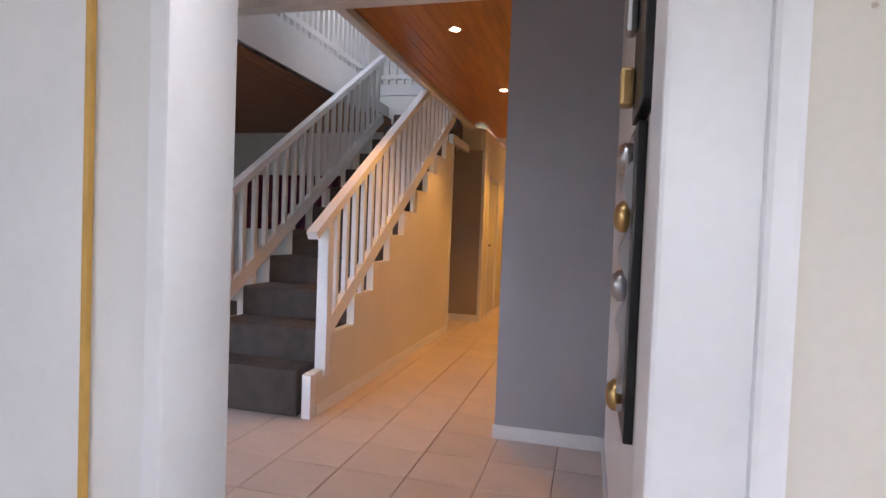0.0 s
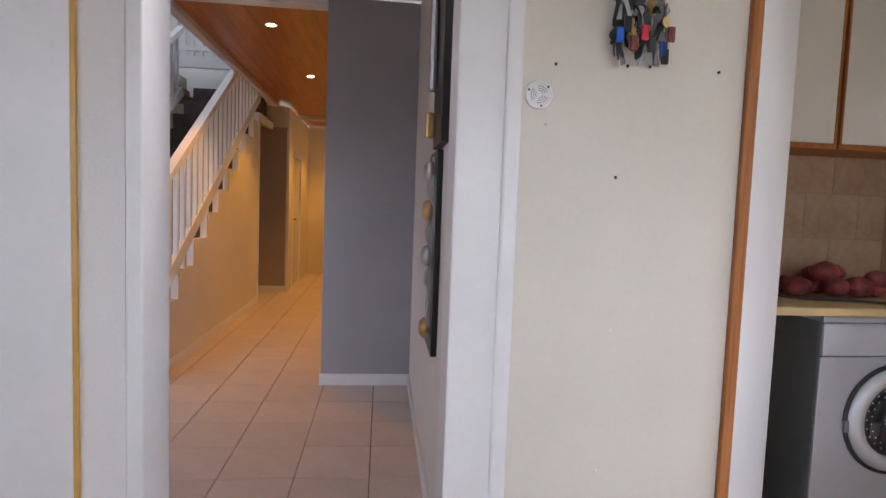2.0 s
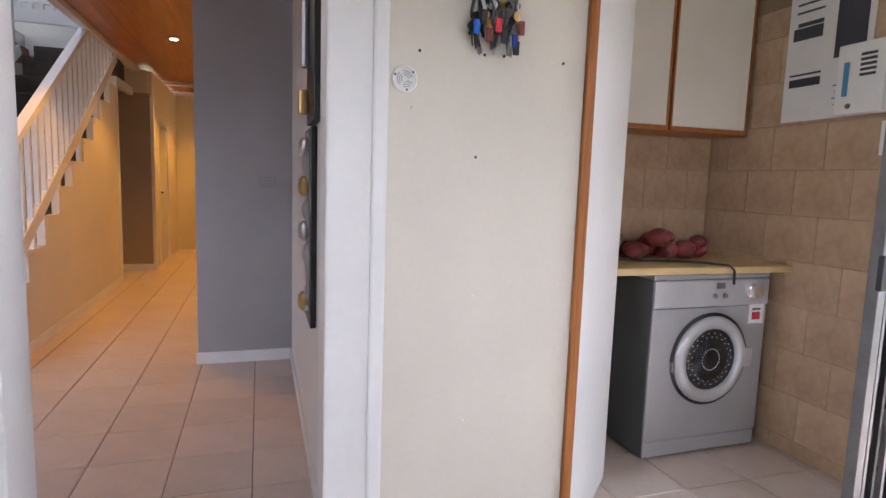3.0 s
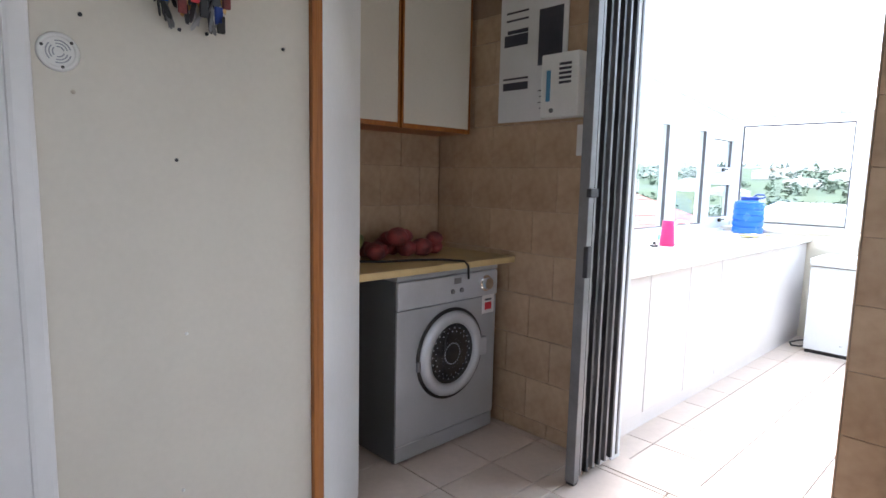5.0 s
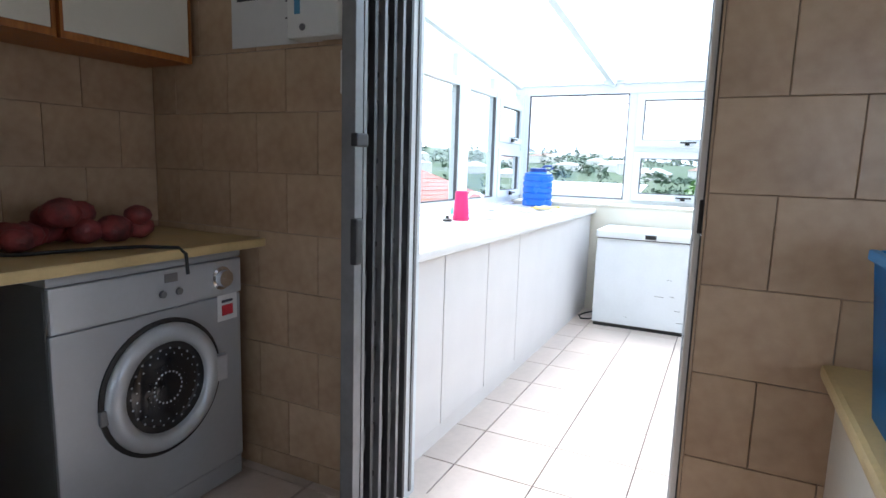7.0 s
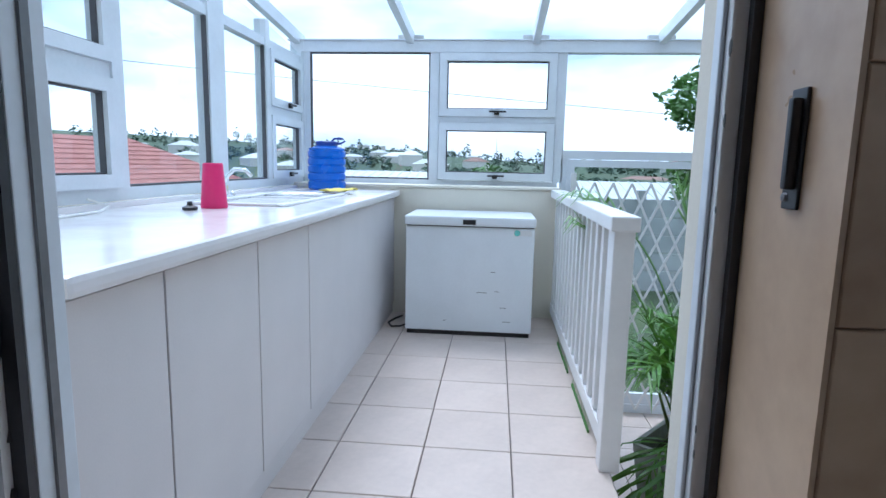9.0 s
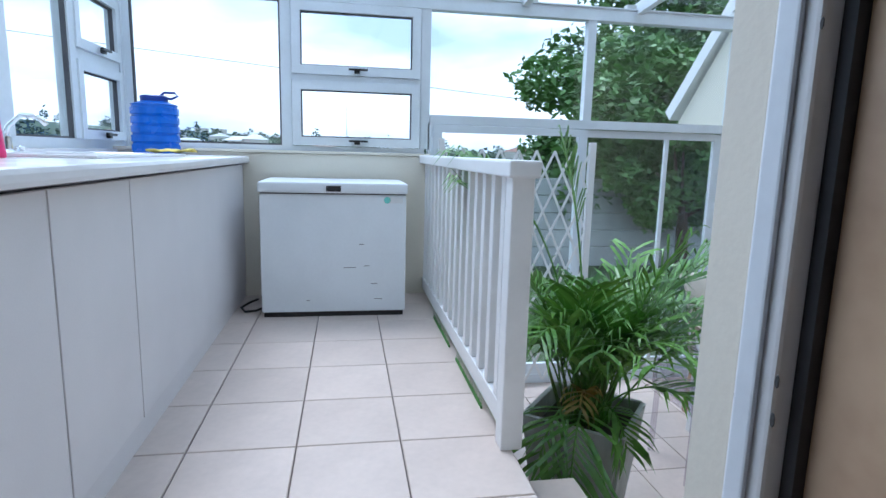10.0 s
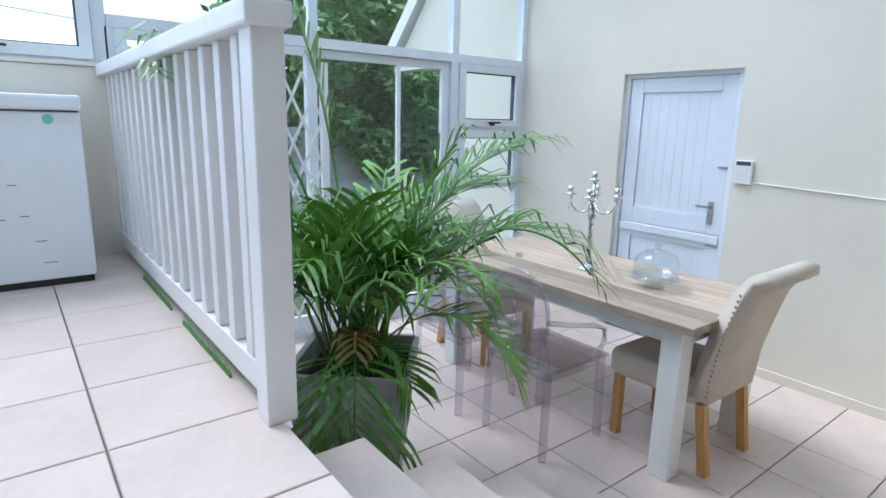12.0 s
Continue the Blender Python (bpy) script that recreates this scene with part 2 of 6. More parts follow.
    "sheet_roof": material("pale_sheet_roof", (0.62, 0.64, 0.66), 0.55, vary=0.06, scale=2),
    "cable": material("black_cable", (0.015, 0.015, 0.015), 0.5),
    "curtain": material("dark_floral_curtain", (0.30, 0.07, 0.10), 0.9, tint=(0.08, 0.035, 0.09), scale=9, bump=0.4),
    "cup_glow": glow_material("downlight_lens", (1.0, 0.78, 0.45), 14.0),
    "glass": glass_material("window_glass", (0.95, 0.975, 0.97), 0.30),
    "roof_glass": glass_material("roof_sheet", (0.95, 0.97, 0.965), 0.10),
    "acrylic": glass_material("clear_acrylic", (0.89, 0.875, 0.91), 1.0),
    "crystal": glass_material("clear_glassware", (0.93, 0.95, 0.95), 0.7),
}


# ---------------------------------------------------------------- building helpers
def box(bm, x0, x1, y0, y1, z0, z1, bevel=0.0, m=None):
    geo = bmesh.ops.create_cube(bm, size=1.0)["verts"]
    for v in geo:
        v.co = Vector(((x0 + x1) / 2 + v.co.x * (x1 - x0), (y0 + y1) / 2 + v.co.y * (y1 - y0), (z0 + z1) / 2 + v.co.z * (z1 - z0)))
    if bevel:
        edges = list({e for v in geo for e in v.link_edges})
        geo = [v for v in bmesh.ops.bevel(bm, geom=edges, offset=bevel, segments=2, affect="EDGES", profile=0.6)["verts"]]
    if m is not None:
        bmesh.ops.transform(bm, matrix=m, verts=list({v for v in geo if v.is_valid}))
    return bm


def boxes(*rows, bevel=0.0):
    bm = bmesh.new()
    for r in rows:
        box(bm, *r, bevel=bevel)
    return bm


def rod(bm, a, b, r0, r1=None, seg=12):
    a, b = Vector(a), Vector(b)
    d = b - a
    m = Matrix.Translation((a + b) / 2) @ d.to_track_quat("Z", "Y").to_matrix().to_4x4()
    bmesh.ops.create_cone(bm, cap_ends=True, segments=seg, radius1=r0, radius2=r0 if r1 is None else r1, depth=d.length, matrix=m)
    return bm


def beam(bm, a, b, w, h):
    """A rectangular bar from a to b, w across and h deep."""
    a, b = Vector(a), Vector(b)
    d = b - a
    m = Matrix.Translation((a + b) / 2) @ d.to_track_quat("Y", "Z").to_matrix().to_4x4() @ Matrix.Diagonal((w, d.length, h, 1))
    bmesh.ops.create_cube(bm, size=1.0, matrix=m)
    return bm


def lathe(bm, profile, seg=24, m=None):
    rings = []
    for r, z in profile:
        rings.append([bm.verts.new((r * math.cos(2 * math.pi * k / seg), r * math.sin(2 * math.pi * k / seg), z)) for k in range(seg)])
    for p, q in zip(rings, rings[1:]):
        for k in range(seg):
            bm.faces.new((p[k], p[(k + 1) % seg], q[(k + 1) % seg], q[k]))
    if profile[0][0] > 0.001:
        bm.faces.new(rings[0][::-1])
    if profile[-1][0] > 0.001:
        bm.faces.new(rings[-1])
    if m is not None:
        bmesh.ops.transform(bm, matrix=m, verts=[v for ring in rings for v in ring])
    return bm


def tube(bm, points, r, seg=8):
    """A round tube along points."""
    rings = []
    pts = [Vector(p) for p in points]
    for i, p in enumerate(pts):
        d = (pts[min(i + 1, len(pts) - 1)] - pts[max(i - 1, 0)]).normalized()
        q = d.to_track_quat("Z", "Y")
        rings.append([bm.verts.new(p + q @ Vector((r * math.cos(2 * math.pi * k / seg), r * math.sin(2 * math.pi * k / seg), 0))) for k in range(seg)])
    for p, q in zip(rings, rings[1:]):
        for k in range(seg):
            bm.faces.new((p[k], p[(k + 1) % seg], q[(k + 1) % seg], q[k]))
    bm.faces.new(rings[0][::-1])
    bm.faces.new(rings[-1])
    return bm


def extrude_poly(bm, pts, axis, a, b):
    """A polygon in the plane across axis, from a to b along it."""
    def at(p, q, s):
        return {"x": (s, p, q), "y": (p, s, q), "z": (p, q, s)}[axis]
    lo, hi = [bm.verts.new(at(p, q, a)) for p, q in pts], [bm.verts.new(at(p, q, b)) for p, q in pts]
    n = len(pts)
    bm.faces.new(lo)
    bm.faces.new(hi[::-1])
    for k in range(n):
        bm.faces.new((lo[k], hi[k], hi[(k + 1) % n], lo[(k + 1) % n]))
    bmesh.ops.recalc_face_normals(bm, faces=bm.faces[:])
    return bm


def smooth_mesh(me):
    for p in me.polygons:
        p.use_smooth = True


def part(name, bm, mat, parent=None, label="", smooth=False):
    me = bpy.data.meshes.new(name)
    bm.normal_update()
    bm.to_mesh(me)
    bm.free()
    me.materials.append(M[mat])
    if smooth:
        smooth_mesh(me)
    ob = new(name, me)
    ob.parent = parent
    if label:
        tagged(ob, label)
    return ob


def thing(name, label, category, m=None, group=""):
    ob = new(name)
    ob.empty_display_size = 0.05
    if m is not None:
        ob.matrix_basis = m
    return tagged(ob, label, category, group)


def setting(name, bm, mat, label, category):
    return tagged(part(name, bm, mat), label, category, kind="structure")


PIECES = {}


def piece(name, w, d, h, mat, parent, at, gap=0.0025, chamfer=0.0025):
    """One tile or board lying at a corner, w along x, d along y, h thick; alike ones share a mesh."""
    key = (name, round(w, 3), round(d, 3), round(h, 3), mat)
    if key not in PIECES:
        bm = bmesh.new()
        c = chamfer
        lo = [bm.verts.new(p) for p in ((gap, gap, 0), (w - gap, gap, 0), (w - gap, d - gap, 0), (gap, d - gap, 0))]
        mid = [bm.verts.new((v.co.x, v.co.y, h - c)) for v in lo]
        top = [bm.verts.new(p) for p in ((gap + c, gap + c, h), (w - gap - c, gap + c, h), (w - gap - c, d - gap - c, h), (gap + c, d - gap - c, h))]
        bm.faces.new(top)
        for k in range(4):
            j = (k + 1) % 4
            bm.faces.new((lo[k], lo[j], mid[j], mid[k]))
            bm.faces.new((mid[k], mid[j], top[j], top[k]))
        me = bpy.data.meshes.new(name)
        bm.to_mesh(me)
        bm.free()
        me.materials.append(M[mat])
        PIECES[key] = me
    ob = new(name, PIECES[key])
    ob.parent = parent
    ob.matrix_basis = at
    return ob


def cuts(a, b, start, step):
    """The stretches between a and b that joints at start + k * step leave."""
    k = math.ceil((a - start) / step - 1e-6)
    marks = [a]
    while start + k * step < b - 0.02:
        if start + k * step > a + 0.02:
            marks.append(start + k * step)
        k += 1
    return list(zip(marks, marks[1:] + [b]))


def tile_floor(parent, x0, x1, y0, y1, z, ox, oy, thick=0.008, px=PITCH, py=PITCH):
    for a, b in cuts(x0, x1, ox, px):
        for c, d in cuts(y0, y1, oy, py):
            piece("tile", b - a, d - c, thick, "floor_tile", parent, pose(a, c, z - thick))


# ================================================================ STRUCTURE: kitchen and hall
HX = 0.645           # hall right wall
HC = 2.76            # hall ceiling
SX = -1.19           # stair side of the corridor
GY = 3.80            # grey wall
STEP_Y, STEP_GO, STEP_UP, STEPS = 3.62, 0.373, 0.227, 13
UP = 2.975           # upper floor

floor = setting("floor", boxes((-6, DX0 + 0.1, -2.5, 11.0, -0.3, -0.009)), "grout", "dark grout bed of the tiled kitchen and hall floor", "floor")
# unseen closing walls, their openings added so sky light reaches the kitchen
setting("wall_south", boxes((-1.7, 0.9, -2.5, -2.3, 0, 2.7), (2.4, DX0, -2.5, -2.3, 0, 2.7), (0.9, 2.4, -2.5, -2.3, 0, 0.95), (0.9, 2.4, -2.5, -2.3, 2.15, 2.7)), "white_wall", "plain white kitchen wall out of view, with an opening added to light the room", "wall")
setting("wall_west", boxes((-1.7, -1.5, -2.3, -1.6, 0, 2.68), (-1.7, -1.5, -0.5, KY + 0.1, 0, 2.68), (-1.7, -1.5, -1.6, -0.5, 0, 0.95), (-1.7, -1.5, -1.6, -0.5, 2.15, 2.68)), "white_wall", "plain white kitchen wall out of view, with a second opening added for light", "wall")
setting("ceiling_kitchen", boxes((-1.7, DX0, -2.5, KY + 0.02, 2.68, 2.75), (1.40, DX0, KY + 0.02, 2.45, 2.68, 2.75)), "white_wall", "plain white painted kitchen ceiling", "ceiling")
setting("wall_hall_left", boxes((-1.5, -0.263, KY - 0.006, KY + 0.16, 0, 2.68)), "white_wall", "white painted wall beside the hall opening", "wall")
# unseen wall added against stray daylight; its opening is sized to light the hall
setting("wall_hall_south", boxes((-4.2, -3.4, KY, KY + 0.198, 0, 2.84), (-1.85, -1.702, KY, KY + 0.198, 0, 2.84), (-3.4, -1.85, KY, KY + 0.198, 0, 0.6), (-3.4, -1.85, KY, KY + 0.198, 2.2, 2.84), (-1.702, -0.263, KY + 0.161, KY + 0.198, 0, 2.84)), "white_wall", "plain white wall out of view, added to hold back daylight, with an opening that lets some in", "wall")
setting("door_frame_left", boxes((-0.262, -0.218, KY - 0.01, KY + 0.19, 0, 2.675), bevel=0.006), "white_gloss", "glossy white door frame of the hall opening", "door frame")
setting("wall_hall_right", boxes((HX, HX + 0.14, KY + 0.17, GY + 0.4, 0, HC), (0.78, 1.4, KY + 0.05, KY + 0.16, 0, 2.68), (HX + 0.14, 1.4, KY + 0.17, 2.45, 0, 2.68)), "white_wall", "white painted hall wall", "wall")
frame_r = setting("door_frame_right", boxes((0.605, 0.745, KY - 0.01, KY + 0.165, 0, 2.675), bevel=0.008), "white_gloss", "glossy white door frame of the hall opening", "door frame")
part("bead", boxes((0.738, 0.786, KY - 0.022, KY + 0.02, 0, 2.67), bevel=0.01), "white_gloss", frame_r)
setting("wall_grey", boxes((0.0, HX, GY, GY + 0.35, 0, HC), (0.0, 0.12, GY + 0.35, 10.6, 0, HC)), "grey_wall", "flat grey painted hall wall", "wall")
setting("baseboard_grey", boxes((-0.012, HX - 0.002, GY - 0.014, GY - 0.001, 0, 0.085), bevel=0.004), "white_gloss", "white baseboard under the grey wall", "baseboard")
setting("baseboard_hall", boxes((HX - 0.014, HX - 0.001, KY + 0.18, GY - 0.018, 0, 0.085), bevel=0.004), "white_gloss", "white baseboard along the hall wall", "baseboard")
setting("beam_hall", boxes((-4.2, 0.0, GY - 0.06, GY + 0.06, 2.68, HC - 0.003), bevel=0.005), "white_gloss", "white painted beam across the hall ceiling", "beam")


def boarded_ceiling(name, x0, x1, y0, y1, z, mat, label):
    bm = bmesh.new()
    for k, (a, b) in enumerate(cuts(x0, x1, x0, 0.10)):
        box(bm, a + 0.0015, b - 0.0015, y0, y1, z, z + 0.018)
    box(bm, x0, x1, y0, y1, z + 0.02, z + 0.09)
    return setting(name, bm, mat, label, "ceiling")


boarded_ceiling("ceiling_hall", -4.2, HX, KY + 0.2, GY - 0.062, HC, "pine", "orange varnished pine board ceiling of the hall")
boarded_ceiling("ceiling_corridor", SX + 0.05, 0.0, GY + 0.062, 10.6, HC, "pine", "orange varnished pine board ceiling of the corridor")
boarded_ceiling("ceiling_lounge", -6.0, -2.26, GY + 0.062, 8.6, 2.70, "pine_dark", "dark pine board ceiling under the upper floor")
setting("trim_ceiling", boxes((SX - 0.03, SX + 0.047, GY + 0.062, 8.3, HC - 0.05, HC + 0.24), bevel=0.004), "white_gloss", "white trim along the stairwell edge of the ceiling", "trim")

# upper floor round the stairwell
setting("fascia_upper", boxes((-2.32, -2.24, GY + 0.062, 7.05, 2.70, UP + 0.12), bevel=0.004), "white_gloss", "white fascia of the upper floor beside the stairwell", "fascia")
setting("floor_upper", boxes((-6, -2.33, GY + 0.07, 8.6, 2.80, UP), (-2.3, SX + 0.05, 7.95, 9.4, 2.72, UP)), "white_wall", "upper floor slab beside the stairwell", "floor")
setting("fascia_landing", boxes((-2.5, SX - 0.035, 7.93, 7.985, UP + 0.14, UP + 0.30), bevel=0.006), "white_gloss", "white board across the upper landing", "fascia")
setting("wall_upper", boxes((-6, 1.0, 9.4, 9.5, 2.7, 5.3), (-6, 1.0, GY - 0.2, GY - 0.07, 2.86, 5.3), (0.9, 1.0, GY, 9.4, 2.86, 5.3), (-6.1, -6, GY, 9.5, 0, 5.3)), "white_wall", "white walls of the upper stairwell", "wall")
setting("floor_upper_side", boxes((SX - 0.03, 0.9, GY - 0.06, 9.4, 2.87, 2.99)), "white_wall", "upper floor over the corridor", "floor")
# opening added over the stairs to let in sky light
setting("ceiling_upper", boxes((-6, -3.0, GY - 0.2, 9.5, 5.3, 5.4), (-0.8, 1.0, GY - 0.2, 9.5, 5.3, 5.4), (-3.0, -2.3, 4.8, 8.0, 5.3, 5.4), (-1.4, -0.8, 4.8, 8.0, 5.3, 5.4), (-3.0, -0.8, GY - 0.2, 5.8, 5.3, 5.4), (-3.0, -0.8, 7.0, 9.5, 5.3, 5.4)), "white_wall", "white upper ceiling with an opening added to let sky light into the stairwell", "ceiling")

# corridor beyond the stairs
setting("wall_corridor_left", boxes((-1.03, -0.97, 8.32, 8.7, 0, HC - 0.05), (-1.03, -0.97, 9.55, 10.6, 0, HC - 0.05), (-1.03, -0.97, 8.7, 9.55, 2.08, HC - 0.05), (-2.3, -1.03, 8.305, 8.36, 0, 2.72)), "cream_wall", "cream corridor wall past the stairs", "wall")
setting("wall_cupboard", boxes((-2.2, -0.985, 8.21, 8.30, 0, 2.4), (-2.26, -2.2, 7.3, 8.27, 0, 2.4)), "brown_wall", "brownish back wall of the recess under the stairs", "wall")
setting("baseboard_cupboard", boxes((-2.19, -0.97, 8.19, 8.209, 0, 0.09), bevel=0.004), "white_gloss", "white baseboard in the recess under the stairs", "baseboard")
setting("wall_corridor_end", boxes((-1.3, 0.0, 10.6, 10.7, 0, HC)), "cream_wall", "cream wall closing the corridor", "wall")
setting("trim_recess", boxes((SX - 0.05, SX + 0.012, 7.26, 7.32, 0, 2.36), (-0.984, -0.94, 8.20, 8.32, 0, 2.36), (SX - 0.05, SX + 0.012, 7.26, 8.19, 2.362, 2.46), bevel=0.004), "white_gloss", "white trim round the recess under the stairs", "trim")
cd = thing("door_corridor", "cream panel door with a dark handle, shut, in the corridor", "door", pose(-1.0, 8.75, 0))
tagged(cd, kind="structure")
part("leaf", boxes((-0.02, 0.02, 0.03, 0.77, 0.01, 2.03), bevel=0.004), "cream_panel", cd)
part("frame", boxes((-0.03, 0.045, -0.05, 0.02, 0, 2.08), (-0.03, 0.045, 0.78, 0.85, 0, 2.08), (-0.03, 0.045, -0.05, 0.85, 2.035, 2.085), bevel=0.005), "white_gloss", cd)
part("handle", boxes((0.02, 0.03, 0.06, 0.1, 0.95, 1.15), (0.03, 0.06, 0.06, 0.18, 1.05, 1.07)), "gate_dark", cd, "dark metal handle plate")

# lounge to the side of the stairs
setting("wall_lounge", boxes((-6, -5.8, GY, 5.2, 0, 2.69), (-6, -5.8, 6.1, 8.6, 0, 2.69), (-6, -5.8, 5.2, 6.1, 0, 1.3), (-6, -5.8, 5.2, 6.1, 1.95, 2.69), (-6, -2.3, 8.4, 8.6, 0, 2.69), (-6, -4.2, 1.3, GY, 0, HC)), "white_wall", "white lounge wall with a window opening", "wall")
lw = thing("curtain_pair", "dark red floral curtains hanging at the lounge window", "curtain")
for a, b in ((-4.75, -3.72), (-3.6, -2.6)):
    bm = bmesh.new()
    prev = None
    for k in range(41):
        x = a + (b - a) * k / 40
        y = 8.30 + 0.025 * math.sin(k * 1.4)
        col = [bm.verts.new((x, y, z)) for z in (1.18, 1.5, 2.02)]
        if prev:
            for i in range(2):
                bm.faces.new((prev[i], col[i], col[i + 1], prev[i + 1]))
        prev = col
    bmesh.ops.solidify(bm, geom=bm.faces[:], thickness=0.006)
    part("curtain", bm, "curtain", lw)
part("rail", rod(bmesh.new(), (-4.9, 8.28, 2.06), (-2.5, 8.28, 2.06), 0.015), "white_gloss", lw)

# ---------------------------------------------------------------- staircase
stair = tagged(thing("staircase", "brown carpeted straight staircase with white painted side", "staircase"), kind="structure")


def tread(n):
    """Front and height of the carpeted step n, counted from 1."""
    return (3.72 if n == 1 else STEP_Y + (n - 1) * STEP_GO), min(UP, 0.08 + STEP_UP * n)


for n in range(1, STEPS + 1):
    (y, z), (y2, z0) = tread(n), (tread(n + 1)[0], tread(n - 1)[1] if n > 1 else 0.08)
    part("step", boxes((-2.14, SX - 0.062 if n > 1 else SX - 0.10, y - 0.02, y2 + (0 if n < STEPS else 0.1), 0 if n == 1 else z0 - 0.08, z), bevel=0.018), "carpet", stair)
for x0, x1 in ((SX - 0.06, SX), (-2.20, -2.142)):
    pts = [(3.74, 0), (3.74, tread(1)[1] - 0.015)]
    for n in range(2, 11):
        y, z = tread(n)
        pts += [(y, tread(n - 1)[1] - 0.015), (y, z - 0.015)]
    pts += [(7.26, tread(10)[1] - 0.015), (7.26, 0)]
    part("side_panel", extrude_poly(bmesh.new(), pts, "x", x0, x1), "stair_side", stair)
for n in range(2, 10):
    y, z = tread(n)
    part("cleat", boxes((SX, SX + 0.007, y + 0.05, y + 0.2, z - 0.075, z - 0.035), bevel=0.002), "stair_side", stair)
part("base_block", boxes((SX - 0.06, SX + 0.006, 3.69, 3.76, 0, 0.29), bevel=0.008), "white_gloss", stair, "chipped white block at the foot of the stairs")
part("baseboard", boxes((SX + 0.001, SX + 0.013, 3.77, 7.25, 0, 0.075), bevel=0.003), "white_gloss", stair)


def stair_rail(x, label):
    r = thing("stair_balustrade", label, "balustrade", group="stair balustrades")
    y0, y1 = 3.90, 7.35
    k = 0.625
    part("newel_post", boxes((x - 0.04, x + 0.04, y0 - 0.04, y0 + 0.04, 0.24, 1.29), bevel=0.005), "white_gloss", r)
    part("handrail", beam(bmesh.new(), (x, y0 - 0.20, 1.19), (x, y1, 1.19 + (y1 - y0 + 0.20) * k), 0.075, 0.055), "white_gloss", r)
    part("lower_rail", beam(bmesh.new(), (x, y0, 0.53), (x, y1, 0.53 + (y1 - y0) * k), 0.045, 0.11), "white_gloss", r)
    n = 22
    for i in range(1, n):
        y = y0 + (y1 - y0) * i / n
        z = (y - y0) * k
        long = 0.30 if i % 4 == 0 else 0.0
        part("baluster", boxes((x - 0.018, x + 0.018, y - 0.021, y + 0.021, 0.52 + z - long, 1.30 + z), bevel=0.003), "white_gloss", r)


stair_rail(SX - 0.02, "white painted slatted balustrade on the corridor side of the stairs")
stair_rail(-2.17, "white painted slatted balustrade on the lounge side of the stairs")


def upper_rail(a, b, z0, label):
    r = thing("upper_balustrade", label, "balustrade", group="upper balustrades")
    a, b = Vector(a), Vector(b)
    n = int((b - a).length / 0.115)
    up = Vector((0, 0, 1))
    part("handrail", beam(bmesh.new(), a + up * (z0 + 0.95), b + up * (z0 + 0.95), 0.07, 0.05), "white_gloss", r)
    part("lower_rail", beam(bmesh.new(), a + up * (z0 + 0.10), b + up * (z0 + 0.10), 0.05, 0.06), "white_gloss", r)
    for i in range(n + 1):
        p = a + (b - a) * i / n
        w = 0.032 if i in (0, n) else 0.02
        part("baluster", boxes((p.x - w, p.x + w, p.y - w, p.y + w, z0, z0 + (1.02 if i in (0, n) else 0.94))), "white_gloss", r)


upper_rail((-2.28, 4.3, 0), (-2.28, 7.0, 0), UP + 0.12, "white balustrade of the upper floor beside the stairwell")
upper_rail((-2.45, 7.96, 0), (-1.3, 7.96, 0), UP + 0.30, "white balustrade across the upper landing")
upper_rail((SX, 6.1, 0), (SX, 7.9, 0), 2.995, "white balustrade above the recess beside the corridor")

for ly in (4.54, 6.38, 8.2, 9.8):
    d = thing("downlight", "round recessed downlight glowing warm in the pine ceiling", "ceiling light", pose(-0.53 + (ly - 4.54) * 0.05, ly, HC), group="corridor downlights")
    part("trim_ring", lathe(bmesh.new(), [(0.032, -0.001), (0.052, -0.004), (0.052, 0.0)], 20), "white_gloss", d)
    part("lens", lathe(bmesh.new(), [(0.0, -0.003), (0.031, -0.003), (0.031, 0.0)], 20), "cup_glow", d)

# ---------------------------------------------------------------- hall wall hanging
art = thing("wall_hanging", "tall black panels with bulging brass ornaments on the hall wall", "wall decoration", pose(HX, 2.0, 0))
part("upper_panel", boxes((-0.034, -0.001, -0.30, 0.02, 1.56, 2.5), bevel=0.004), "black", art)
part("lower_panel", boxes((-0.026, -0.001, -0.10, 0.22, 0.72, 1.552), bevel=0.004), "black", art)
edge = [(-0.0265, 0.78)]
for k in range(61):
    z = 0.78 + 0.75 * k / 60
    edge.append((-0.040 - 0.013 * math.sin((z - 0.78) * 33) * (1 if z > 1.0 else 0.3), z))
edge.append((-0.0265, 1.53))
part("ornament", extrude_poly(bmesh.new(), edge, "y", -0.02, 0.06), "steel", art, "wavy brushed metal strip")
for z, mat in ((0.815, "brass"), (1.12, "steel"), (1.31, "brass"), (1.47, "steel")):
    part("ornament", lathe(bmesh.new(), [(0.001, 0.042), (0.03, 0.038), (0.044, 0.022), (0.042, 0.0)], 20, pose(-0.028, 0.02, z, 0, -90, 0)), mat, art, "rounded metal ornament", smooth=True)
part("ornament", boxes((-0.072, -0.036, -0.06, 0.0, 1.6, 1.70), bevel=0.01), "brass", art)
part("ornament", boxes((-0.066, -0.036, -0.09, -0.02, 1.78, 2.3), bevel=0.015), "steel", art)
sw = thing("light_switch", "white light switch plate on the grey wall", "switch", pose(0.47, GY, 1.30))
part("plate", boxes((-0.06, 0.06, -0.009, -0.001, -0.04, 0.04), bevel=0.003), "grey_wall", sw)
part("rocker", boxes((-0.02, 0.02, -0.014, -0.009, -0.02, 0.02), bevel=0.002), "grey_wall", sw)

# ================================================================ KITCHEN THINGS
lc = thing("tall_cupboard", "tall cream laminate cupboard with a gold edge strip", "cupboard", pose(-0.376, KY - 0.0075, 0))
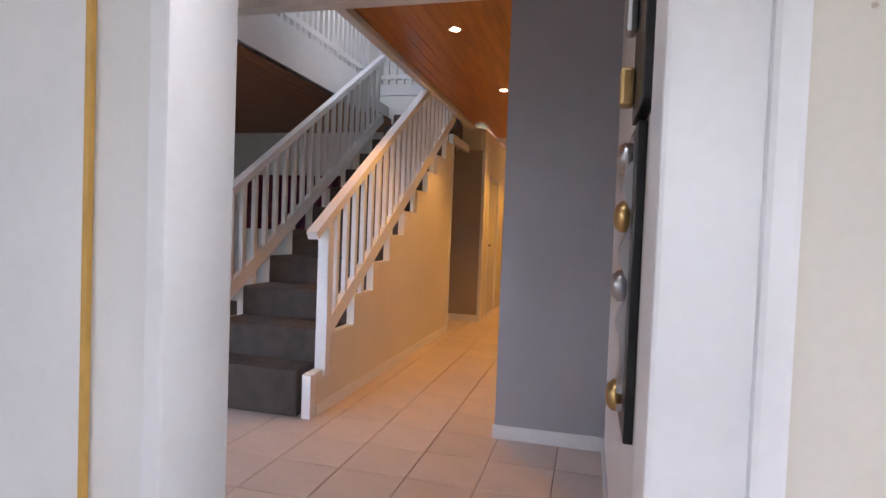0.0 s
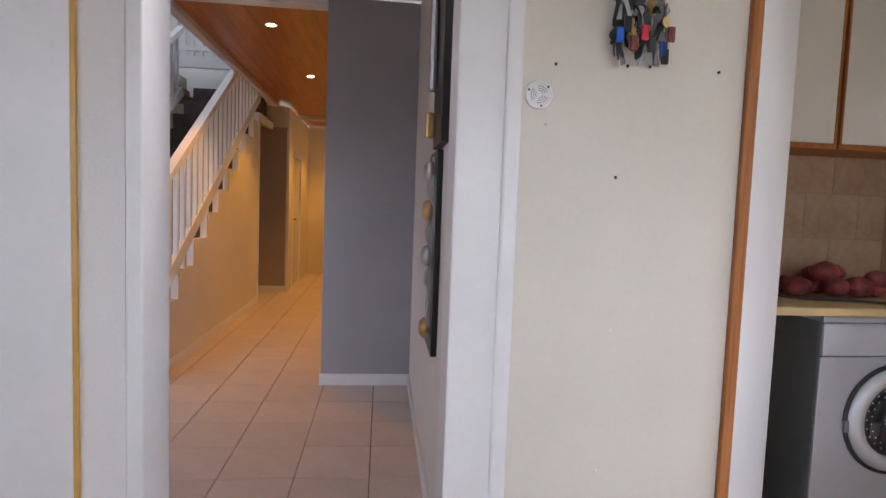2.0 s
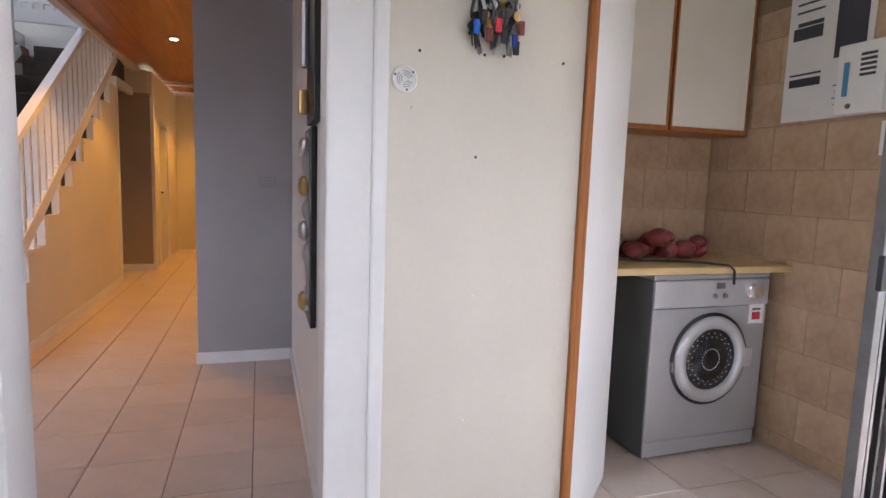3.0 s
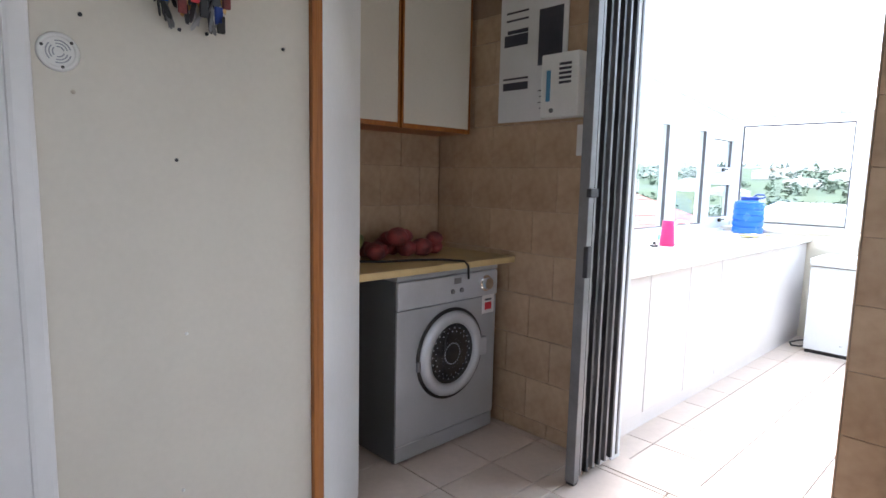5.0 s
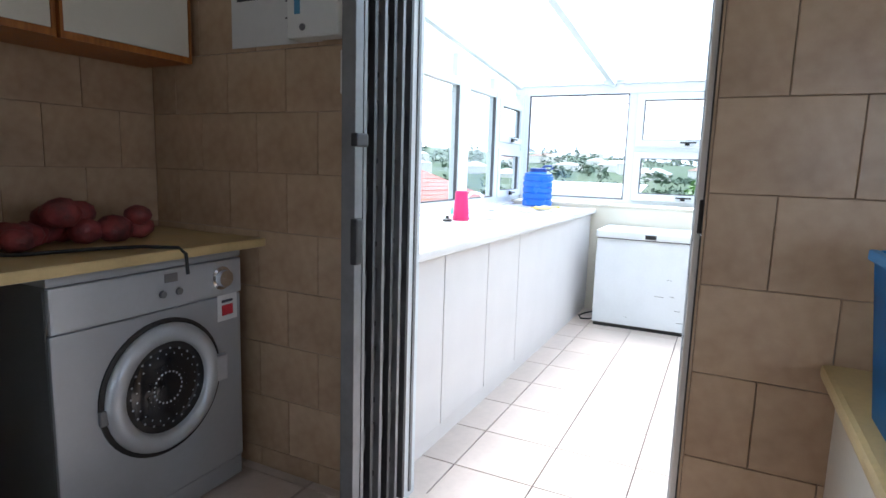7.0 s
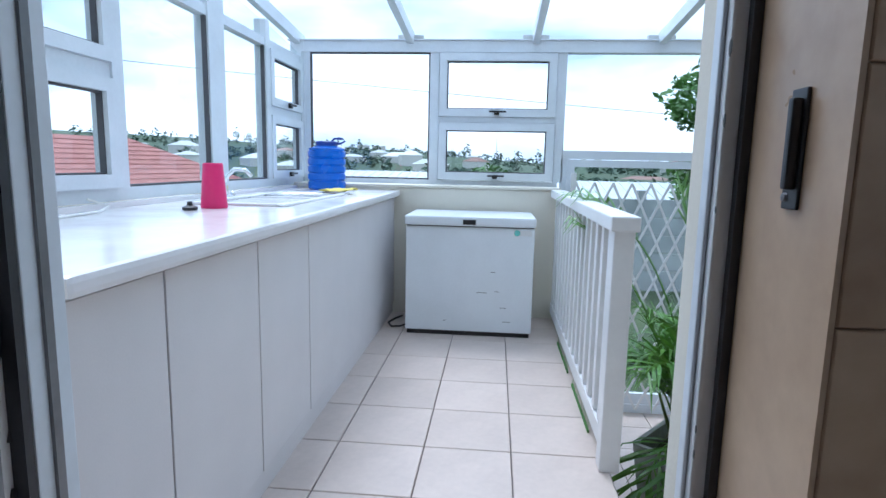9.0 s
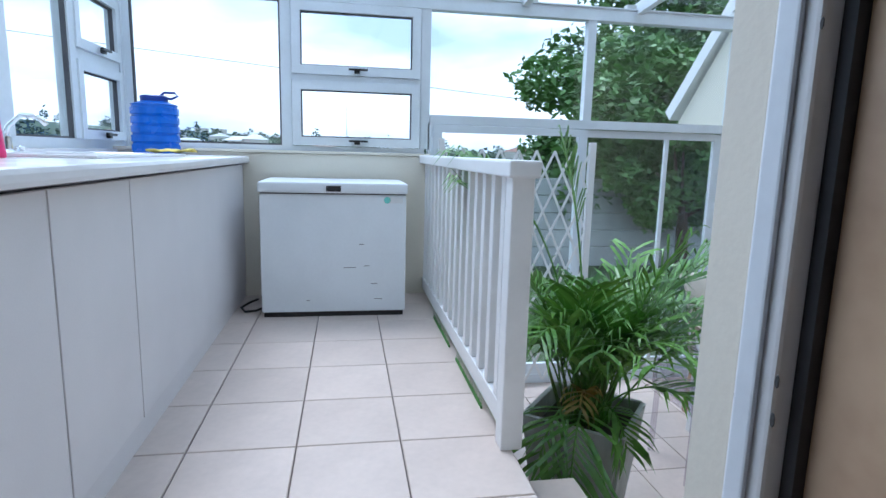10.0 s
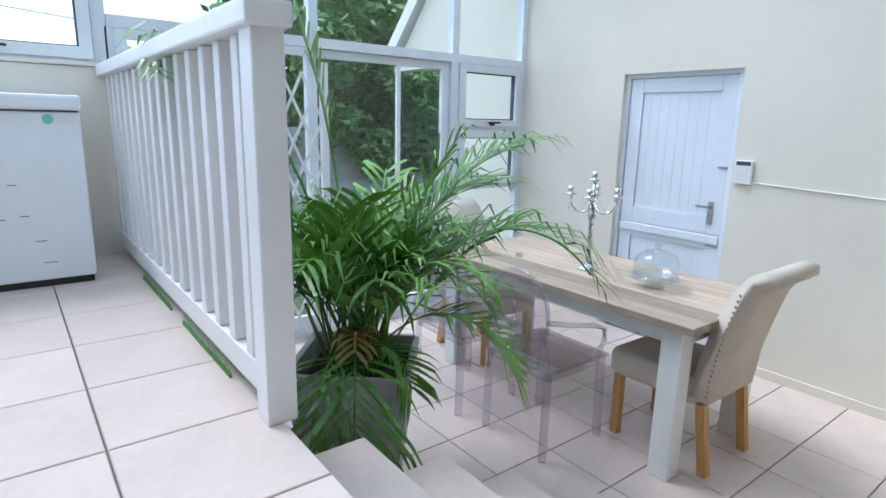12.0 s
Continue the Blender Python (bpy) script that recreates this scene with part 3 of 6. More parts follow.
part("door", boxes((-0.9, -0.014, -0.012, 0.0, 0.02, 2.66), bevel=0.003), "white_gloss", lc)
part("edge_strip", boxes((-0.0135, -0.002, -0.0125, 0.0, 0.02, 2.66)), "gold_edge", lc, "gold wooden edge strip")

tc_ = thing("pantry_cupboard", "tall cream pantry cupboard with an orange oak edge", "cupboard", pose(0.78, KY, 0))
part("panel", boxes((0.0, 0.667, -0.004, 0.045, 0.0, 2.66), bevel=0.002), "cream_panel", tc_)
part("edge_strip", boxes((0.668, 0.688, -0.02, 0.04, 0.0, 2.66), bevel=0.003), "oak_trim", tc_, "orange oak edge strip")
part("edge_strip", boxes((0.692, 0.710, -0.008, 0.04, 0.0, 2.66), bevel=0.003), "oak_trim", tc_, "dark orange oak strip")
bm = extrude_poly(bmesh.new(), [(0.712, -0.004), (1.17, 0.455), (1.17, 0.505), (0.712, 0.05)], "z", 0.0, 2.66)
part("side_panel", bm, "white_gloss", tc_, "white rounded side panel")

keys = thing("key_bunch", "crowded bunch of keys and coloured tags on a hook", "keys", pose(1.105, KY - 0.006, 1.845))
part("hook_board", boxes((-0.05, 0.05, -0.014, -0.001, 0.04, 0.11), bevel=0.004), "steel", keys)
random.seed(5)
for k in range(64):
    a, z, y = random.uniform(-0.075, 0.075), random.uniform(-0.07, 0.075), random.uniform(-0.06, -0.015)
    mk = pose(a, y, z, random.uniform(-15, 15), random.uniform(-25, 25), random.uniform(-60, 60))
    ring = [(0.014 * math.cos(q), 0.022 + 0.014 * math.sin(q)) for q in [radians(-65 + 31 * i) for i in range(11)]]
    bm = extrude_poly(bmesh.new(), ring + [(-0.005, -0.04), (0.001, -0.045), (0.005, -0.036)], "y", -0.0014, 0.0014)
    part("key", bm, random.choice(["steel", "gate_grey", "gate_dark", "gate_dark", "brass", "gate_dark"]), keys).matrix_basis = mk
for a, z, c in ((-0.07, -0.03, "blue"), (-0.03, -0.05, "veg_red"), (0.055, -0.06, "blue_dark"), (0.06, -0.08, "black"), (0.0, -0.02, "red"), (0.075, -0.02, "veg_red"), (-0.05, 0.0, "black"), (0.02, -0.05, "gate_dark")):
    part("tag", boxes((a - 0.010, a + 0.010, -0.070, -0.060, z - 0.030, z + 0.012), bevel=0.004), c, keys)

vent = thing("round_vent", "small round white plastic vent cover on the panel", "vent", pose(0.836, KY - 0.005, 1.648, 90, 0, 0) @ Matrix.Diagonal((0.9, 0.9, 1, 1)))
part("rim", lathe(bmesh.new(), [(0.034, 0.0), (0.034, 0.004), (0.037, 0.007), (0.043, 0.006), (0.046, 0.0)], 32), "white_plastic", vent, smooth=True)
part("face", lathe(bmesh.new(), [(0.034, 0.0), (0.034, 0.003), (0.0, 0.003)], 32), "white_plastic", vent)
for k in range(3):
    for r0 in (0.012, 0.019, 0.026):
        pts = [(r0 * math.cos(radians(a)), r0 * math.sin(radians(a)), 0.0036) for a in range(120 * k + 15, 120 * k + 106, 15)]
        part("slot", tube(bmesh.new(), pts, 0.0016, 5), "silver", vent)
for k in range(3):
    part("screw", lathe(bmesh.new(), [(0.004, 0.0), (0.003, 0.0025), (0.0, 0.003)], 10, pose(0.036 * math.cos(k * 2.1 + 0.7), 0.036 * math.sin(k * 2.1 + 0.7), 0.0062)), "scratch", vent)
for x, z, c in ((0.881, 1.735, "gate_dark"), (1.073, 1.427, "gate_dark"), (1.365, 1.741, "gate_dark"), (1.09, 1.742, "gate_dark"), (1.156, 1.744, "gate_dark"), (1.083, 0.982, "white_plastic"), (1.062, 0.559, "white_plastic"), (0.86, 1.567, "linen")):
    nl = thing("nail", "small nail or wall plug stuck in the panel", "nail", pose(x, KY - 0.004, z, 90, 0, 0), group="nails in the panel")
    part("head", lathe(bmesh.new(), [(0.0048, 0.0), (0.004, 0.003), (0.0, 0.005)], 10), c, nl)

# laundry recess
NB = 2.36            # back wall of the recess
wt = setting("wall_kitchen_east", boxes((DX0 + 0.008, DX1, 1.17, NB + 0.1, 0, 2.7), (2.888, DX1, -2.5, 0.145, 0, 2.7), (DX0 + 0.008, DX1, 0.145, 1.17, 2.40, 2.7)), "wall_grout", "wall of mottled brown tiles beside the back door", "wall")
wb = setting("wall_recess_back", boxes((1.4, DX0 + 0.008, NB + 0.008, NB + 0.1, 0, 2.7)), "wall_grout", "tiled back wall of the laundry recess", "wall")
setting("wall_recess_left", boxes((1.90, 1.955, 1.72, NB + 0.008, 0, 2.66)), "cream_panel", "cream side of the laundry recess", "wall")

wc = thing("wall_cabinet", "cream double-door wall cabinet with oak edging", "cabinet", pose(1.96, 2.07, 1.655))
part("body", boxes((0, 1.02, 0.02, NB - 2.07, 0, 0.8)), "oak_trim", wc)
for a, b in ((0.0, 0.50), (0.515, 1.02)):
    d = part("door", boxes((a + 0.012, b - 0.012, 0.0, 0.019, 0.025, 0.79), bevel=0.002), "cream_panel", wc)
    part("oak_edge", boxes((a, a + 0.011, -0.002, 0.019, 0.0, 0.80), (b - 0.011, b, -0.002, 0.019, 0.0, 0.80), (a + 0.011, b - 0.011, -0.002, 0.019, 0.0, 0.024)), "oak_trim", d, "oak edging strip")

ctop = thing("worktop", "yellowish laminate worktop over the tumble dryer", "worktop", pose(1.957, 1.725, 0.0))
part("slab", boxes((0, DX0 - 1.959, 0, NB - 1.727, 0.945, 0.98), bevel=0.008), "worktop", ctop)

dr = thing("tumble_dryer", "silver front-loading tumble dryer with a round dark door", "dryer", pose(2.213, 1.765, 0.0, 0, 0, 1))
DW, DH = 0.712, 0.94
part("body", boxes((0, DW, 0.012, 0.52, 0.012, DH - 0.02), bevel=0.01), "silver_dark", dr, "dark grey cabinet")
part("front_panel", boxes((0.0, DW, 0.0, 0.014, 0.1, DH - 0.17), bevel=0.005), "silver", dr)
part("control_panel", boxes((0.0, DW, -0.008, 0.014, DH - 0.166, DH - 0.03), bevel=0.008), "silver_light", dr)
part("lid", boxes((-0.004, DW + 0.004, -0.004, 0.52, DH - 0.028, DH), bevel=0.01), "silver", dr)
part("kick_panel", boxes((0.004, DW - 0.004, 0.004, 0.014, 0.018, 0.096), bevel=0.004), "silver", dr)
for x in (0.05, DW - 0.05):
    for y in (0.05, 0.46):
        part("foot", rod(bmesh.new(), (x, y, 0.0), (x, y, 0.014), 0.02), "black", dr)
cx, cz = 0.362, 0.505
mdoor = pose(cx, 0, cz, 90, 0, 0)
hatch = part("door", lathe(bmesh.new(), [(0.158, -0.002), (0.158, 0.018), (0.168, 0.034), (0.20, 0.034), (0.22, 0.018), (0.226, -0.002)], 48, mdoor), "silver_light", dr, "round silver door ring", smooth=True)
part("gasket", lathe(bmesh.new(), [(0.215, -0.001), (0.238, -0.001), (0.238, 0.006), (0.228, 0.009)], 48, mdoor), "black", hatch)
part("door_glass", lathe(bmesh.new(), [(0.0, 0.018), (0.09, 0.016), (0.14, 0.008), (0.159, 0.002)], 40, mdoor), "dark_glass", hatch, "dark domed door glass", smooth=True)
for ring in range(2, 7):
    n = 22
    for k in range(n):
        a = 2 * math.pi * (k + 0.5 * (ring % 2)) / n
        r0 = 0.020 * ring + 0.014
        b = bmesh.new()
        lathe(b, [(0.0, 0.0215 - ring * 0.0016), (0.0042, 0.0205 - ring * 0.0018), (0.0046, 0.012 - ring * 0.0016)], 6, mdoor @ pose(r0 * math.cos(a), r0 * math.sin(a), 0))
        part("drum_hole", b, "silver_light", hatch)
part("latch", boxes((cx + 0.20, cx + 0.255, -0.03, 0.0, cz - 0.05, cz + 0.05), bevel=0.008), "silver_light", dr)
part("hinge", boxes((cx - 0.238, cx - 0.213, -0.016, 0.0, cz - 0.05, cz + 0.0), bevel=0.004), "gate_grey", dr)
part("knob", lathe(bmesh.new(), [(0.044, 0.0), (0.044, 0.006), (0.034, 0.01), (0.031, 0.03), (0.0, 0.034)], 28, pose(DW - 0.10, -0.008, DH - 0.096, 90, 0, 0)), "chrome", dr, "chrome dial", smooth=False)
for x in (0.36, 0.425):
    part("button", lathe(bmesh.new(), [(0.013, 0.0), (0.012, 0.008), (0.0, 0.009)], 16, pose(x, -0.008, DH - 0.112, 90, 0, 0)), "gate_grey", dr)
part("badge", boxes((0.37, 0.42, -0.011, -0.0085, DH - 0.075, DH - 0.045)), "gate_grey", dr)
stick = part("sticker", boxes((DW - 0.115, DW - 0.02, -0.003, -0.0005, DH - 0.265, DH - 0.155)), "paper", dr, "white sticker with a red mark")
part("print", boxes((DW - 0.095, DW - 0.042, -0.0045, -0.003, DH - 0.245, DH - 0.205)), "red", stick)
part("print", boxes((DW - 0.095, DW - 0.042, -0.0045, -0.003, DH - 0.195, DH - 0.185)), "ink", stick)


def lump(bm, c, r, seed, squash=0.8):
    g = bmesh.ops.create_icosphere(bm, subdivisions=2, radius=1.0)["verts"]
    for v in g:
        d = v.co.normalized()
        k = 1 + 0.16 * noise.noise(d * 2.2 + Vector((seed, seed * 2, 0)))
        v.co = Vector(c) + Vector((d.x * r * k, d.y * r * k, d.z * r * k * squash))


random.seed(11)
for name, label, mat, x, n, spread in (("vegetable_bag", "greenish plastic bag of vegetables slumped on the worktop", "veg_green", 2.13, 8, 0.10), ("onion_net", "bulging red net bag of onions on the worktop", "veg_red", 2.33, 9, 0.11), ("fruit_net", "flat red net bag of fruit lying on the worktop", "veg_red", 2.62, 10, 0.15)):
    bag = thing(name, label, "food bag", pose(x, 2.10, 0.98))
    for k in range(n):
        bm = bmesh.new()
        r = random.uniform(0.045, 0.062)
        up = 0 if k < n * 0.65 else r * 1.1
        px, py = random.uniform(-spread, spread), random.uniform(-0.09, 0.09)
        lump(bm, (px, py, r * 0.8 + up), r, k + x)
        part("bulb", bm, mat, bag, smooth=True)
cab = thing("power_cable", "thin black power cable lying across the worktop", "cable", pose(0, 0.03, 0.984))
part("lead", tube(bmesh.new(), [(2.05, 2.2, 0.03), (2.1, 2.02, 0.006), (2.25, 1.9, 0.004), (2.42, 1.86, 0.004), (2.55, 1.79, 0.004), (2.62, 1.705, 0.0), (2.63, 1.682, -0.02), (2.635, 1.682, -0.09)], 0.006), "cable", cab)

# notices and intercom on the tiled wall
EX = DX0 - 0.001
po = thing("poster", "large white paper notice with printed blocks, taped to the tiles", "poster", pose(EX, 0.055, 0.01))
part("sheet", boxes((-0.003, 0.0, 1.39, 1.83, 1.70, 2.42)), "paper", po)
for y0, y1, z0, z1, c in ((1.64, 1.80, 2.10, 2.16, "ink"), (1.64, 1.78, 2.165, 2.185, "ink"), (1.42, 1.57, 1.98, 2.26, "ink"), (1.63, 1.80, 1.87, 1.91, "ink"), (1.44, 1.55, 1.90, 1.96, "paper"), (1.63, 1.80, 1.925, 1.935, "ink"), (1.46, 1.55, 1.76, 1.765, "ink"), (1.46, 1.56, 1.79, 1.795, "ink"), (1.46, 1.55, 1.82, 1.825, "ink"), (1.46, 1.56, 1.85, 1.855, "ink"), (1.64, 1.79, 2.23, 2.24, "ink"), (1.64, 1.79, 2.27, 2.28, "ink")):
    part("print_block", boxes((-0.0042, -0.0031, y0, y1, z0, z1)), c, po)
ic = thing("intercom", "white wall-mounted intercom box with a small display", "intercom", pose(EX, 0.075, 0.01))
part("case", boxes((-0.075, -0.005, 1.25, 1.47, 1.70, 2.01), bevel=0.008), "white_plastic", ic)
part("display", boxes((-0.0775, -0.0755, 1.41, 1.435, 1.78, 1.93)), "ink_blue", ic)
for k in range(5):
    part("speaker_slot", boxes((-0.0775, -0.0755, 1.29, 1.36, 1.86 + k * 0.022, 1.872 + k * 0.022)), "ink", ic)
part("button", lathe(bmesh.new(), [(0.012, 0.0), (0.011, 0.005), (0.0, 0.006)], 14, pose(-0.075, 1.40, 1.735, 0, -90, 0)), "gate_grey", ic)
sk = thing("wall_switch", "white double switch plate on the tiles", "switch", pose(EX, 1.325, 1.60))
part("plate", boxes((-0.012, 0.0, -0.035, 0.035, -0.075, 0.075), bevel=0.003), "white_plastic", sk)
part("rocker", boxes((-0.016, -0.012, -0.012, 0.012, -0.02, 0.02)), "white_plastic", sk)

# folded security gate
gt = thing("security_gate", "dark folding security gate, folded open beside the back door", "security gate", pose(0, 0, 0))
GYY = 1.12
for k in range(7):
    x = 2.78 + k * 0.055
    part("upright", boxes((x, x + 0.016, GYY - 0.018, GYY + 0.018, 0.03, 2.26)), "gate_dark" if k % 2 else "gate_grey", gt)
part("lead_post", boxes((2.725, 2.765, GYY - 0.025, GYY + 0.025, 0.012, 2.28), bevel=0.003), "gate_grey", gt, "broad grey leading post")
for k in range(6):
    for j in range(8):
        z = 0.2 + j * 0.27
        part("lattice_link", beam(bmesh.new(), (2.785 + k * 0.055, GYY + 0.004, z), (2.84 + k * 0.055, GYY + 0.004, z + 0.2), 0.006, 0.02), "gate_dark", gt)
part("lock", boxes((2.70, 2.76, GYY - 0.05, GYY - 0.026, 1.33, 1.37), bevel=0.006), "gate_dark", gt)
part("lock", boxes((2.70, 2.735, GYY - 0.05, GYY - 0.026, 0.98, 1.12), bevel=0.006), "gate_dark", gt)
part("foot", boxes((2.728, 2.762, GYY - 0.02, GYY + 0.02, 0.0, 0.012)), "gate_dark", gt)

# back door frame
bf = setting("door_frame_back", boxes((DX0 - 0.02, DX1 + 0.006, 1.125, 1.168, 0, 2.395), (DX0 + 0.07, 3.139, 0.1455, 0.180, 0, 2.395), (DX0 - 0.02, DX1 + 0.006, 0.181, 1.124, 2.35, 2.395), bevel=0.004), "white_gloss", "white metal back door frame with worn edges", "door frame")
part("stop", boxes((DX0 + 0.06, DX1 - 0.01, 1.108, 1.124, 0, 2.35), (DX0 + 0.085, 3.13, 0.1805, 0.186, 0, 2.35), bevel=0.003), "alu", bf)
part("reveal", boxes((2.881, DX0 + 0.055, 0.1455, 0.151, 0, 2.395)), "wall_tile", bf, "dull brown tiled reveal")
# dark strip covers both the seal and the shade on the frame reveal
part("seal", boxes((DX0 + 0.0555, DX0 + 0.069, 0.1455, 0.162, 0, 2.38)), "gate_dark", bf, "dark strip for the rubber seal and the shaded reveal beside it")
strike = part("strike_plate", boxes((2.952, 2.982, 0.1512, 0.155, 1.105, 1.225), bevel=0.0015), "gate_dark", bf, "rusty dark strike plate")
part("keep", boxes((2.956, 2.966, 0.155, 0.166, 1.125, 1.215), bevel=0.003), "gate_dark", strike)
part("slot", boxes((2.970, 2.979, 0.155, 0.1565, 1.145, 1.185)), "black", strike)
for sz in (1.117, 1.208):
    part("screw", lathe(bmesh.new(), [(0.005, 0.0), (0.004, 0.003), (0.0, 0.004)], 10, pose(2.974, 0.155, sz, -90, 0, 0)), "gate_grey", strike)
random.seed(8)
for k in range(16):
    x, z, r = random.choice((3.091, 3.136)) + random.uniform(-0.002, 0.003), random.uniform(0.15, 1.9), random.uniform(0.003, 0.008)
    part("paint_chip", lathe(bmesh.new(), [(r, 0.0), (r * 0.8, 0.0006), (0.0, 0.0008)], 7, Matrix.Translation((x - 0.004, 0.180, z)) @ Matrix.Diagonal((0.7, 1, 1.6, 1)) @ pose(0, 0, 0, -90, 0, 0)), "scratch", bf)
part("threshold", boxes((DX0 - 0.01, DX1, 0.181, 1.124, -0.008, 0.004)), "floor_tile", bf)

# far counter with the bin
c2 = thing("counter_run", "white counter with a rounded yellowish worktop", "counter", pose(0, 0, 0))
part("slab", boxes((1.62, 2.878, -0.75, -0.13, 0.815, 0.85), bevel=0.012), "worktop", c2)
part("carcass", boxes((1.65, 2.878, -0.75, -0.17, 0.0, 0.814)), "cream_panel", c2)
bn = thing("storage_bin", "blue square plastic bin standing on the counter", "bin", pose(2.44, -0.285, 0.85))
bm = bmesh.new()
v0 = [bm.verts.new((sx * 0.115, sy * 0.115, 0)) for sx, sy in ((-1, -1), (1, -1), (1, 1), (-1, 1))]
v1 = [bm.verts.new((sx * 0.14, sy * 0.14, 0.30)) for sx, sy in ((-1, -1), (1, -1), (1, 1), (-1, 1))]
bm.faces.new(v0[::-1])
for k in range(4):
    bm.faces.new((v0[k], v0[(k + 1) % 4], v1[(k + 1) % 4], v1[k]))
bmesh.ops.solidify(bm, geom=bm.faces[:], thickness=0.005)
part("tub", bm, "bin_blue", bn)
part("rim", boxes((-0.148, 0.148, -0.148, -0.132, 0.285, 0.305), (-0.148, 0.148, 0.132, 0.148, 0.285, 0.305), (-0.148, -0.132, -0.131, 0.131, 0.285, 0.305), (0.132, 0.148, -0.131, 0.131, 0.285, 0.305), bevel=0.004), "bin_blue", bn)
# ================================================================ SUNROOM STRUCTURE
CF = 1.21            # counter front
LX = 6.63            # inner face of the low end wall
land = setting("floor_landing", boxes((DX1 - 0.1, LX, 0.0, SY, -0.12, -0.009), (DX1 - 0.1, 4.5, -0.02, 0.0, -0.12, -0.009)), "grout", "grouted bed of the tiled landing", "floor")
setting("wall_under_landing", boxes((4.5, LX, 0.0, 0.08, LOW, -0.12), (DX1, LX, SY - 0.1, SY + 0.02, LOW, -0.12)), "cream_wall", "cream wall under the landing edge", "wall")
lowf = setting("floor_dining", boxes((DX1 - 0.1, WX + 0.1, DY - 0.05, 0.0, LOW - 0.15, LOW - 0.009)), "grout", "grouted bed of the tiled dining floor", "floor")
setting("wall_end_low", boxes((LX, WX + 0.1, -0.03, SY + 0.1, LOW - 0.3, 0.965), bevel=0.006), "cream_wall", "low cream wall under the end windows", "wall")
setting("wall_side_low", boxes((DX1, LX, SY - 0.06, SY + 0.1, -0.12, 0.965)), "cream_wall", "low cream wall behind the counter", "wall")
setting("wall_dining", boxes((2.2, 5.0, DY - 0.2, DY, LOW, 4.0), (5.89, WX + 0.02, DY - 0.2, DY, LOW, 4.0), (5.0, 5.89, DY - 0.2, DY, 1.11, 4.0)), "cream_wall", "tall cream plastered wall of the dining area", "wall")
setting("wall_house", boxes((DX0 + 0.05, DX1, DY, -0.02, LOW, 4.0), (DX0 + 0.05, DX1, -0.02, 0.10, 2.7, 4.0), (DX0 + 0.05, DX1, 0.10, SY + 0.1, 2.7, 4.0), (DX1 - 0.08, DX1, 1.17, SY + 0.1, 0, 2.7), (DX1 + 0.001, DX1 + 0.012, -0.3, 0.145, 0, 2.7), (DX1 + 0.001, DX1 + 0.012, 1.17, SY + 0.1, 0, 2.7), (DX1 + 0.001, DX1 + 0.012, 0.10, 1.17, 2.40, 2.7), (3.14, 3.197, 0.0, 0.178, 0.001, 2.39)), "cream_wall", "cream house wall round the back door", "wall")
setting("wall_behind", boxes((2.0, 2.2, DY - 0.2, -2.5, LOW, 4.0), (2.2, DX1, -2.7, -2.5, LOW, 4.0)), "cream_wall", "plain wall closing the dining area", "wall")
setting("trim_skirting", boxes((DX1, 4.95, DY + 0.001, DY + 0.012, LOW, LOW + 0.06), (5.93, WX - 0.05, DY + 0.001, DY + 0.012, LOW, LOW + 0.06)), "cream_wall", "low cream skirting of the dining wall", "baseboard")

# steps down
for k, y0 in enumerate((-0.285, -0.59, -0.90, -1.25)):
    z = -0.17 * (k + 1)
    top = (0.0, -0.285, -0.59, -0.90)[k]
    st = setting("step_%d" % (k + 1), boxes((DX1, 4.5, y0 + 0.006, top + (0.0 if k else -0.002), LOW, z - 0.009)), "grout", "tiled step down to the dining area", "step")
    for a, b in cuts(DX1, 4.5, 4.5 - 3 * PITCH, PITCH):
        piece("tile", b - a, top - y0, 0.009, "floor_tile", st, pose(a, y0, z - 0.009))
        piece("tile", b - a, 0.155, 0.006, "floor_tile", st, pose(a, y0 + 0.006, z - 0.168, 90, 0, 0))

# glazing of the end wall: bars, then panes
FR = 0.055


def bar(bm, y0, y1, z0, z1, d=0.06):
    box(bm, WX - d / 2, WX + d / 2, y0, y1, z0, z1)


def pane(parent, x0, x1, y0, y1, z0, z1, mat="glass"):
    p = part("pane", boxes((x0, x1, y0, y1, z0, z1)), mat, parent)
    p.visible_shadow = False
    return p


def casement(parent, y0, y1, z0, z1):
    """An opening light in the end wall with its handle."""
    f = 0.06
    s = part("casement", boxes((WX - 0.055, WX + 0.02, y0, y1, z0, z0 + f), (WX - 0.055, WX + 0.02, y0, y1, z1 - f, z1), (WX - 0.055, WX + 0.02, y0, y0 + f, z0 + f, z1 - f), (WX - 0.055, WX + 0.02, y1 - f, y1, z0 + f, z1 - f)), "alu", parent, "opening light frame")
    part("seal", boxes((WX - 0.03, WX + 0.005, y0 + f, y1 - f, z0 + f, z0 + f + 0.008), (WX - 0.03, WX + 0.005, y0 + f, y1 - f, z1 - f - 0.008, z1 - f), (WX - 0.03, WX + 0.005, y0 + f, y0 + f + 0.008, z0 + f, z1 - f), (WX - 0.03, WX + 0.005, y1 - f - 0.008, y1 - f, z0 + f, z1 - f)), "rubber", s)
    c = (y0 + y1) / 2
    part("handle", boxes((WX - 0.085, WX - 0.056, c - 0.02, c + 0.02, z0 + 0.012, z0 + 0.045), (WX - 0.10, WX - 0.085, c - 0.075, c + 0.06, z0 + 0.03, z0 + 0.044), bevel=0.004), "black", s, "black window handle")
    p = part("pane", boxes((WX - 0.004, WX + 0.004, y0 + f + 0.008, y1 - f - 0.008, z0 + f + 0.008, z1 - f - 0.008)), "glass", s)
    p.visible_shadow = False


